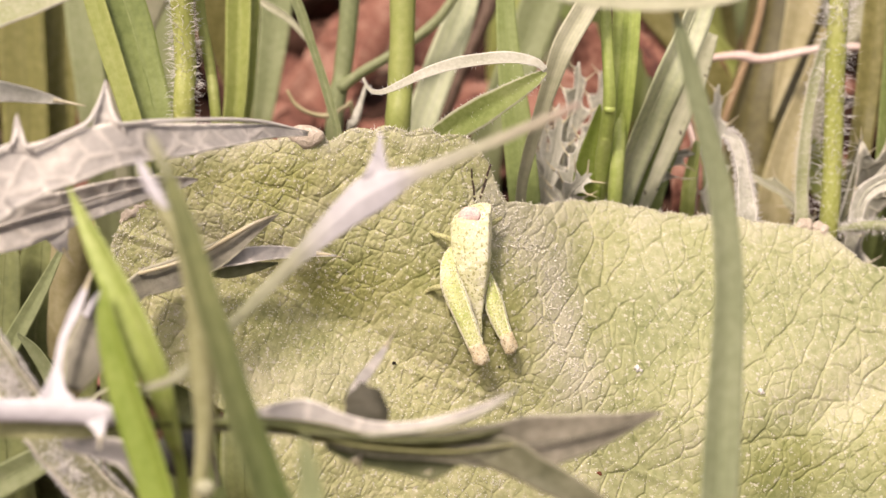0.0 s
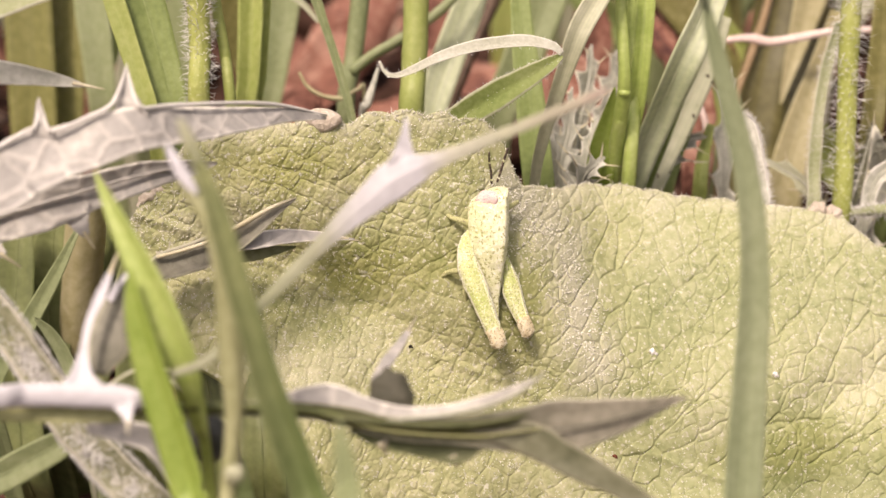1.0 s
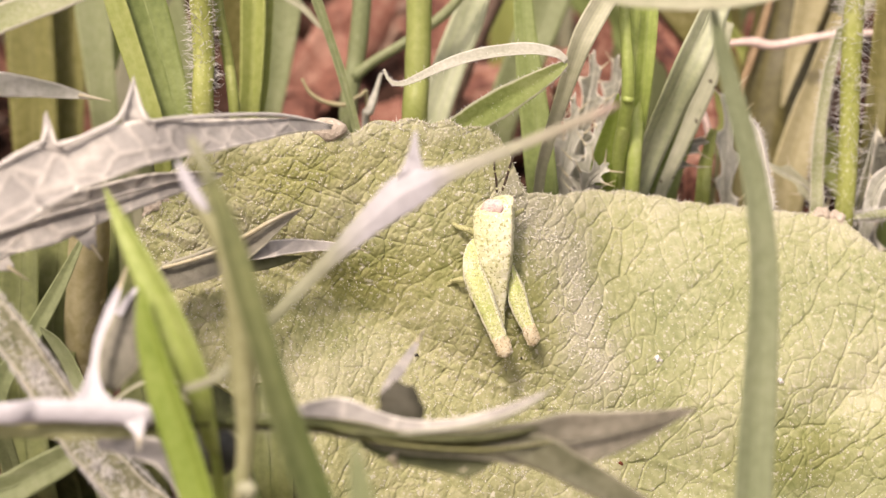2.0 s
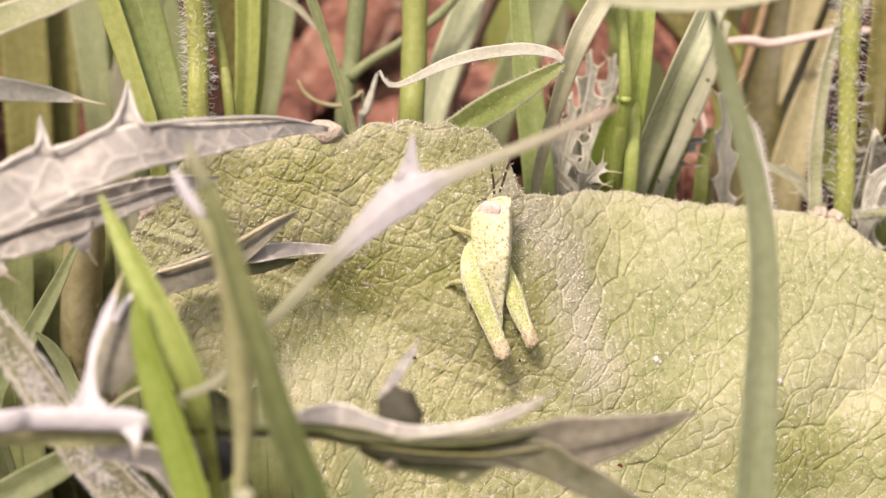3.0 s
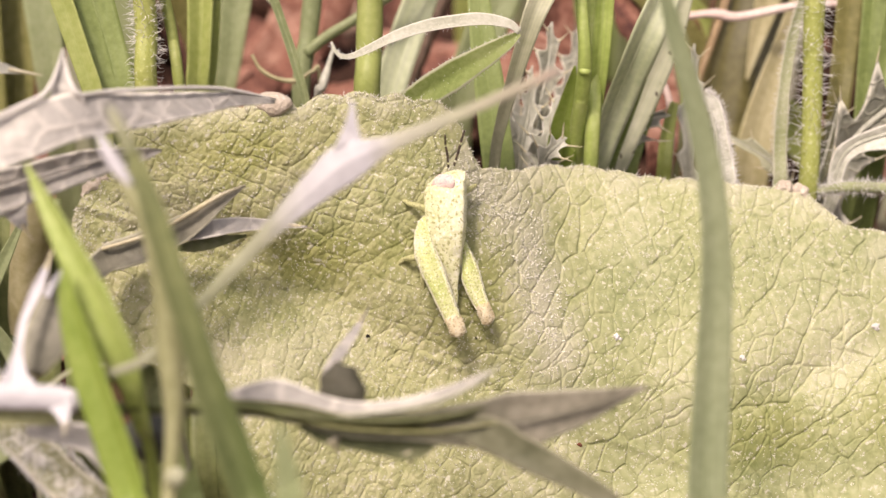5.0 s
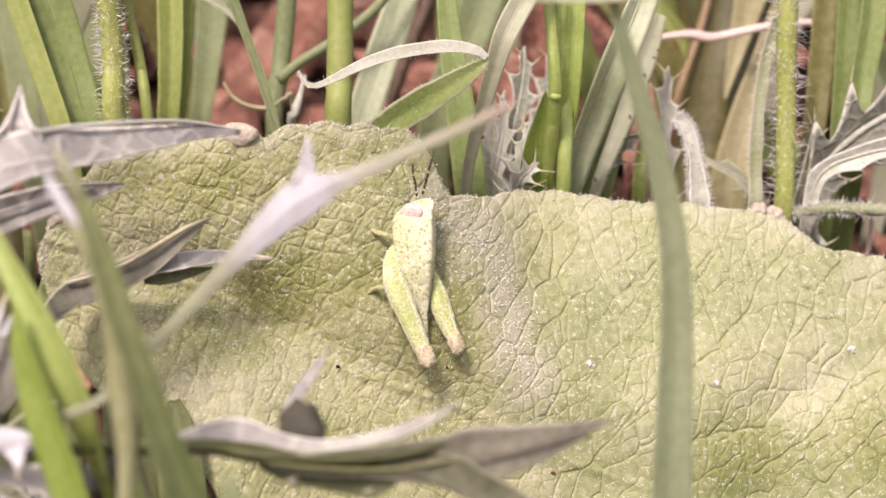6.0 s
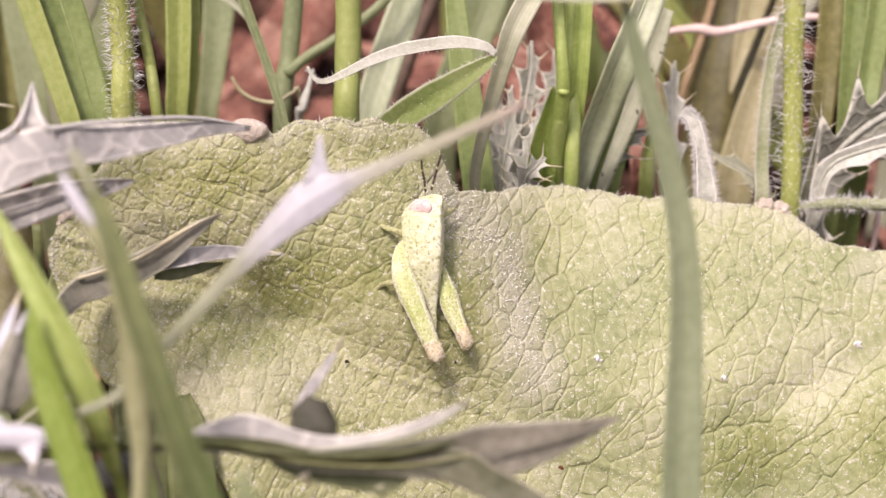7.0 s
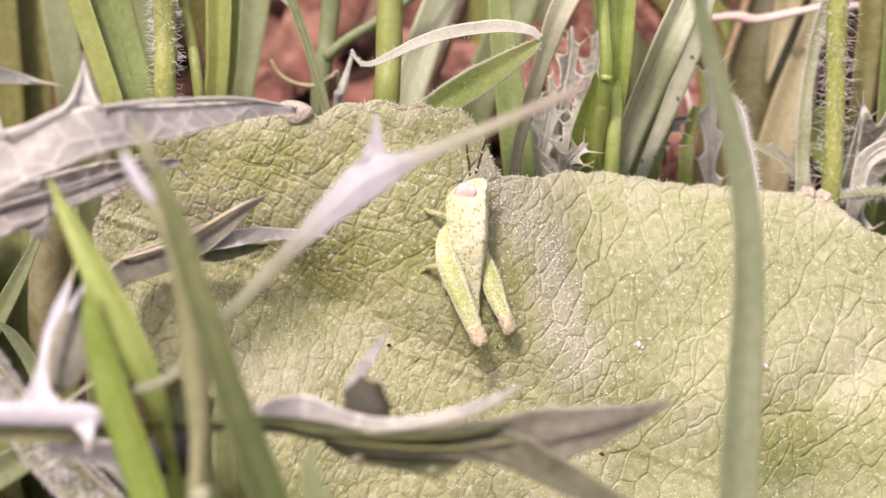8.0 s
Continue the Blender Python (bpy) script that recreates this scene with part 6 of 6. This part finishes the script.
spiny_herb("greyish white prickly leaves among the grass stems", [
    ([(1.057, 2.224, 2.051, 0.2), (1.065, 2.241, 2.561, 0.3), (1.123, 2.345, 3.023, 0.27), (1.209, 2.52, 3.4, 0.2), (1.229, 2.651, 3.682, 0.03)], "grey_lilac", 5, 0.9),
    ([(1.136, 1.679, 2.301, 0.16), (1.126, 1.665, 2.747, 0.26), (1.146, 1.688, 3.032, 0.2), (1.224, 1.813, 3.302, 0.03)], "herb_pale", 5, 1.0),
    ([(1.034, 2.61, 1.933, 0.22), (0.954, 2.725, 2.417, 0.28), (0.931, 2.885, 2.762, 0.2), (0.984, 3.023, 3.058, 0.03)], "grey_lilac", 5, 1.0),
    ([(1.188, 2.793, 1.851, 0.2), (1.38, 3.074, 2.455, 0.3), (1.516, 3.308, 2.959, 0.25), (1.581, 3.496, 3.362, 0.03)], "grey_lilac", 5, 0.9),
    ([(1.198, 2.065, 2.182, 0.16), (1.023, 2.077, 2.684, 0.24), (0.861, 2.071, 2.907, 0.15), (0.774, 2.131, 3.037, 0.02)], "herb_pale", 5, 1.1),
    ([(1.083, 1.469, 2.561, 0.15), (1.089, 1.399, 2.885, 0.2), (1.176, 1.353, 3.025, 0.15), (1.253, 1.382, 3.086, 0.02)], "herb_pale", 4, 1.1),
    ([(0.88, 1.9, 2.3, 0.15), (0.93, 1.95, 2.75, 0.24), (1.0, 2.05, 3.1, 0.18), (1.02, 2.15, 3.45, 0.02)], "herb_pale", 5, 1.1),
], 82)
spiny_herb("pale prickly leaf tips before dark soil", [
    ([(1.733, 2.019, 2.319, 0.24), (1.872, 2.123, 2.78, 0.34), (2.077, 2.188, 2.921, 0.2), (2.273, 2.206, 2.959, 0.021)], "grey_lilac", 3, 0.9),
    ([(2.516, 2.295, 2.2, 0.16), (2.506, 2.425, 2.718, 0.2), (2.535, 2.647, 3.196, 0.16), (2.555, 2.759, 3.435, 0.021)], "herb_pale", 4, 1.0),
    ([(3.472, 2.252, 2.106, 0.14), (3.26, 2.298, 2.443, 0.17), (3.023, 2.364, 2.586, 0.13), (2.838, 2.413, 2.69, 0.021)], "grass_pale", 2, 0.8),
], 83)
spiny_herb("grey-green prickly leaves beside the hairy stem", [
    ([(3.62, 1.75, 1.9, 0.3), (3.8, 2.0, 2.62, 0.5), (4.1, 2.08, 2.98, 0.62), (4.5, 2.06, 3.25, 0.6), (5.0, 2.1, 3.45, 0.3)], "grey_lilac", 5, 0.95),
    ([(3.6, 1.62, 2.2, 0.16), (3.72, 1.72, 2.75, 0.26), (4.05, 1.7, 2.96, 0.3), (4.6, 1.72, 3.05, 0.24)], "herb_pale", 2, 0.3),
    ([(3.467, 1.685, 2.308, 0.18), (3.62, 1.948, 2.638, 0.24), (3.696, 2.056, 2.87, 0.2), (3.771, 2.185, 3.148, 0.026)], "thistle_under_shade", 4, 1.0),
], 84)


def creeping_stem():
    """A downy runner lying over the dark hollow beside the hairy stem."""
    rows = [(3.46, 1.5, 2.52, 0.07), (3.7, 1.4, 2.6, 0.1), (3.994, 1.376, 2.593, 0.105), (4.436, 1.365, 2.567, 0.09), (4.9, 1.4, 2.5, 0.08)]
    g = thing("creeping_stem", "pale green downy runner lying over the dark hollow", "stem")
    part("stem", tube(rooted(rows, lean=(0.3, 0.2)), 40, 12, 0.06, 85), "fuzzy", g)
    part("hairs", joined(stem_hairs(rows, 900, 0.05, 0.0024, 86), stem_hairs(rows, 60, 0.11, 0.004, 87)), "hair", g, "short white down")["kind"] = "stuff"
    return g


creeping_stem()


def twig(label, rows, mat, seed):
    return thing("twig", label, "twig", tube(rows, 36, 10, 0.1, seed), mat)


twig("thin pinkish withered twig lying across the stems", [(2.443, 3.901, 3.284, 0.046), (2.757, 3.926, 3.337, 0.069), (2.986, 3.932, 3.348, 0.091), (3.186, 3.918, 3.318, 0.097), (3.499, 3.943, 3.37, 0.08), (3.899, 3.972, 3.434, 0.074), (4.413, 3.969, 3.425, 0.069), (4.984, 3.956, 3.396, 0.069), (5.669, 3.967, 3.418, 0.046)], "twig_pink", 91)
twig("orange-brown leaning dry stem", rooted(farther([(3.119, 3.722, 4.32, 0.066), (3.022, 3.491, 3.824, 0.077), (2.871, 3.283, 3.377, 0.077), (2.709, 3.099, 2.98, 0.066), (2.62, 2.984, 2.496, 0.055)], 1.12)), "twig_orange", 92)
twig("dark brown leaning dry stem", rooted(farther([(0.479, 2.978, 4.385, 0.135), (0.366, 2.824, 4.056, 0.135), (0.232, 2.693, 3.773, 0.125), (0.099, 2.561, 3.49, 0.114), (-0.009, 2.502, 3.127, 0.105)], 1.2)), "twig_dark", 96)
twig("thin pale withered straw bent over the soil", rooted([(-1.447, 2.536, 3.439, 0.026), (-1.374, 2.483, 3.326, 0.036), (-1.239, 2.449, 3.251, 0.042), (-1.047, 2.438, 3.228, 0.042), (-0.907, 2.471, 3.299, 0.036), (-0.851, 2.522, 3.171, 0.037)]), "straw_pale", 97)
twig("thin pale withered straw among the grass", rooted([(-0.721, 2.559, 3.488, 0.026), (-0.762, 2.494, 3.347, 0.052), (-0.823, 2.417, 3.182, 0.083), (-0.871, 2.434, 2.982, 0.063)]), "herb_pale", 98)
twig("pale curved rootlet in the dark hollow", rooted([(4.412, 2.641, 2.466, 0.065), (4.343, 2.561, 2.295, 0.075), (4.387, 2.482, 2.124, 0.065), (4.495, 2.414, 1.978, 0.054)]), "twig_pink", 93)
twig("thin pale curved straw over the dark soil", rooted([(2.27, 2.942, 3.119, 0.043), (2.346, 2.863, 2.949, 0.065), (2.39, 2.772, 2.753, 0.054), (2.402, 2.636, 2.46, 0.043)]), "twig_pink", 94)


# ---- dead leaves and clods on the soil behind ----
def clutter():
    rng = np.random.default_rng(5)
    for k in range(70):
        x, y = rng.uniform(-7, 9), rng.uniform(2.6, 13)
        w = rng.uniform(0.5, 1.5)
        a = rng.uniform(0, 6.28)
        d = np.array([math.cos(a), math.sin(a), rng.uniform(-0.1, 0.5)])
        p = np.array([x, y, 0.15])
        rows = [(*p, w * 0.15), (*(p + d * w * 0.5), w * 0.6), (*(p + d * w + np.array([0, 0, 0.12])), w * 0.5), (*(p + d * w * 1.5), w * 0.05)]
        thing("dead_leaf", "curled reddish-brown dead leaf on the soil", "dead leaf", ribbon(rows, face=(0.2, -0.4, 0.9), cup=rng.uniform(-0.6, 0.6), thick=0.03, steps=14, ripple=0.15, seed=k), "litter", "dead leaves on the soil")
    for k, rows in enumerate((
        [(2.17, 5.374, 3.607, 0.124), (2.283, 5.218, 3.27, 0.396), (2.383, 5.062, 2.934, 0.372), (2.434, 4.905, 2.597, 0.186)],
        [(1.193, 4.674, 3.05, 0.084), (1.273, 4.572, 2.832, 0.338), (1.346, 4.445, 2.558, 0.362), (1.384, 4.293, 2.23, 0.241)],
        [(2.577, 3.953, 2.92, 0.093), (2.521, 3.831, 2.657, 0.301), (2.487, 3.684, 2.342, 0.347), (2.466, 3.513, 1.974, 0.29)],
        [(3.017, 5.486, 2.896, 0.089), (3.107, 5.368, 2.643, 0.356), (3.159, 5.235, 2.355, 0.381), (3.199, 5.047, 1.951, 0.254)],
        [(1.689, 5.828, 3.159, 0.09), (1.626, 5.665, 2.809, 0.386), (1.602, 5.475, 2.401, 0.386), (1.63, 5.285, 1.992, 0.257)],
        [(4.333, 3.381, 2.161, 0.08), (4.419, 3.297, 1.98, 0.228), (4.454, 3.189, 1.747, 0.228), (4.478, 3.069, 1.488, 0.114)],
    )):
        thing("dead_leaf", "salmon-brown dead leaf leaning among the grass stems", "dead leaf", ribbon(rooted(rows), face=(0.2, -0.8, 0.5), cup=-0.4 + 0.3 * k % 0.7, thick=0.03, steps=20, ripple=0.14, seed=k), "litter", "dead leaves on the soil")
    for k in range(150):
        y = rng.uniform(9, 32)
        x = rng.uniform(-0.5, 0.55) * (y + 10)
        w = rng.uniform(0.6, 1.9)
        a = rng.uniform(0, 6.28)
        d = np.array([math.cos(a), math.sin(a), rng.uniform(0.0, 0.9)])
        p = np.array([x, y, 0.1])
        rows = [(*p, w * 0.15), (*(p + d * w * 0.5), w * 0.6), (*(p + d * w + np.array([0, 0, 0.12])), w * 0.5), (*(p + d * w * 1.5), w * 0.05)]
        thing("dead_leaf", "curled reddish-brown dead leaf on the soil", "dead leaf", ribbon(rows, face=(0.2, -0.4, 0.9), cup=rng.uniform(-0.6, 0.6), thick=0.03, steps=12, across=6, ripple=0.15, seed=k), "litter" if k % 6 else "litter_pale", "dead leaves on the soil")
    for k in range(190):
        near = k < 110
        y = rng.uniform(2.6, 13) if near else rng.uniform(9, 30)
        x = rng.uniform(-7, 9) if near else rng.uniform(-0.5, 0.55) * (y + 10)
        r = rng.uniform(0.07, 0.3) if near else rng.uniform(0.2, 0.7)
        thing("clod", "crumbly reddish-brown clod of soil", "soil", blob((x, y, r * 0.35), (r, r * 0.9, r * 0.7), k, 0.24, 9, 13), "soil", "clods of soil")


clutter()


# ---- grass farther off ----
def far_grass():
    rng = np.random.default_rng(9)
    mats = ["grass_dark", "grass_grey", "straw", "grass_grey", "grass_bright", "grass_pale", "straw"]
    for tuft in range(16):
        cx, cy = rng.uniform(-9, 11), rng.uniform(5.5, 15)
        g = thing("grass_tuft", "loose tuft of grass farther back among the stems", "grass", group="grass farther back")
        for k in range(5):
            x, y = cx + rng.normal(0, 0.8), cy + rng.normal(0, 0.6)
            h, w = rng.uniform(3, 8), rng.uniform(0.2, 0.5)
            lean = rng.normal(0, 1.2, 2)
            rows = [(x + lean[0], y + lean[1] * 0.5, h, w * 0.1), (x + lean[0] * 0.5, y + lean[1] * 0.2, h * 0.6, w), (x, y, h * 0.3, w), (x, y, -0.2, w * 0.9)]
            part("blade", ribbon(rows, fold=rng.uniform(0, 0.6), steps=18, across=6, seed=k, twist=rng.uniform(-60, 60)), mats[(5 * tuft + k) % 7], g)


far_grass()


# ---- what moves: the near blade leans a little in the breeze ----
def motions():
    foot = Vector((*(1.9, -2.0), 0.0)) * CM
    lean = [(0, 0.0), (1.5, 0.05), (3.5, 0.08), (5.5, 0.0), (7.0, -0.08), (7.5, 0.15), (8.0, 0.42)]
    walk(near_blade, [(t, Matrix.Translation(foot) @ pose(0, 0, 0, 0, a, 0) @ Matrix.Translation(-foot)) for t, a in lean])


motions()
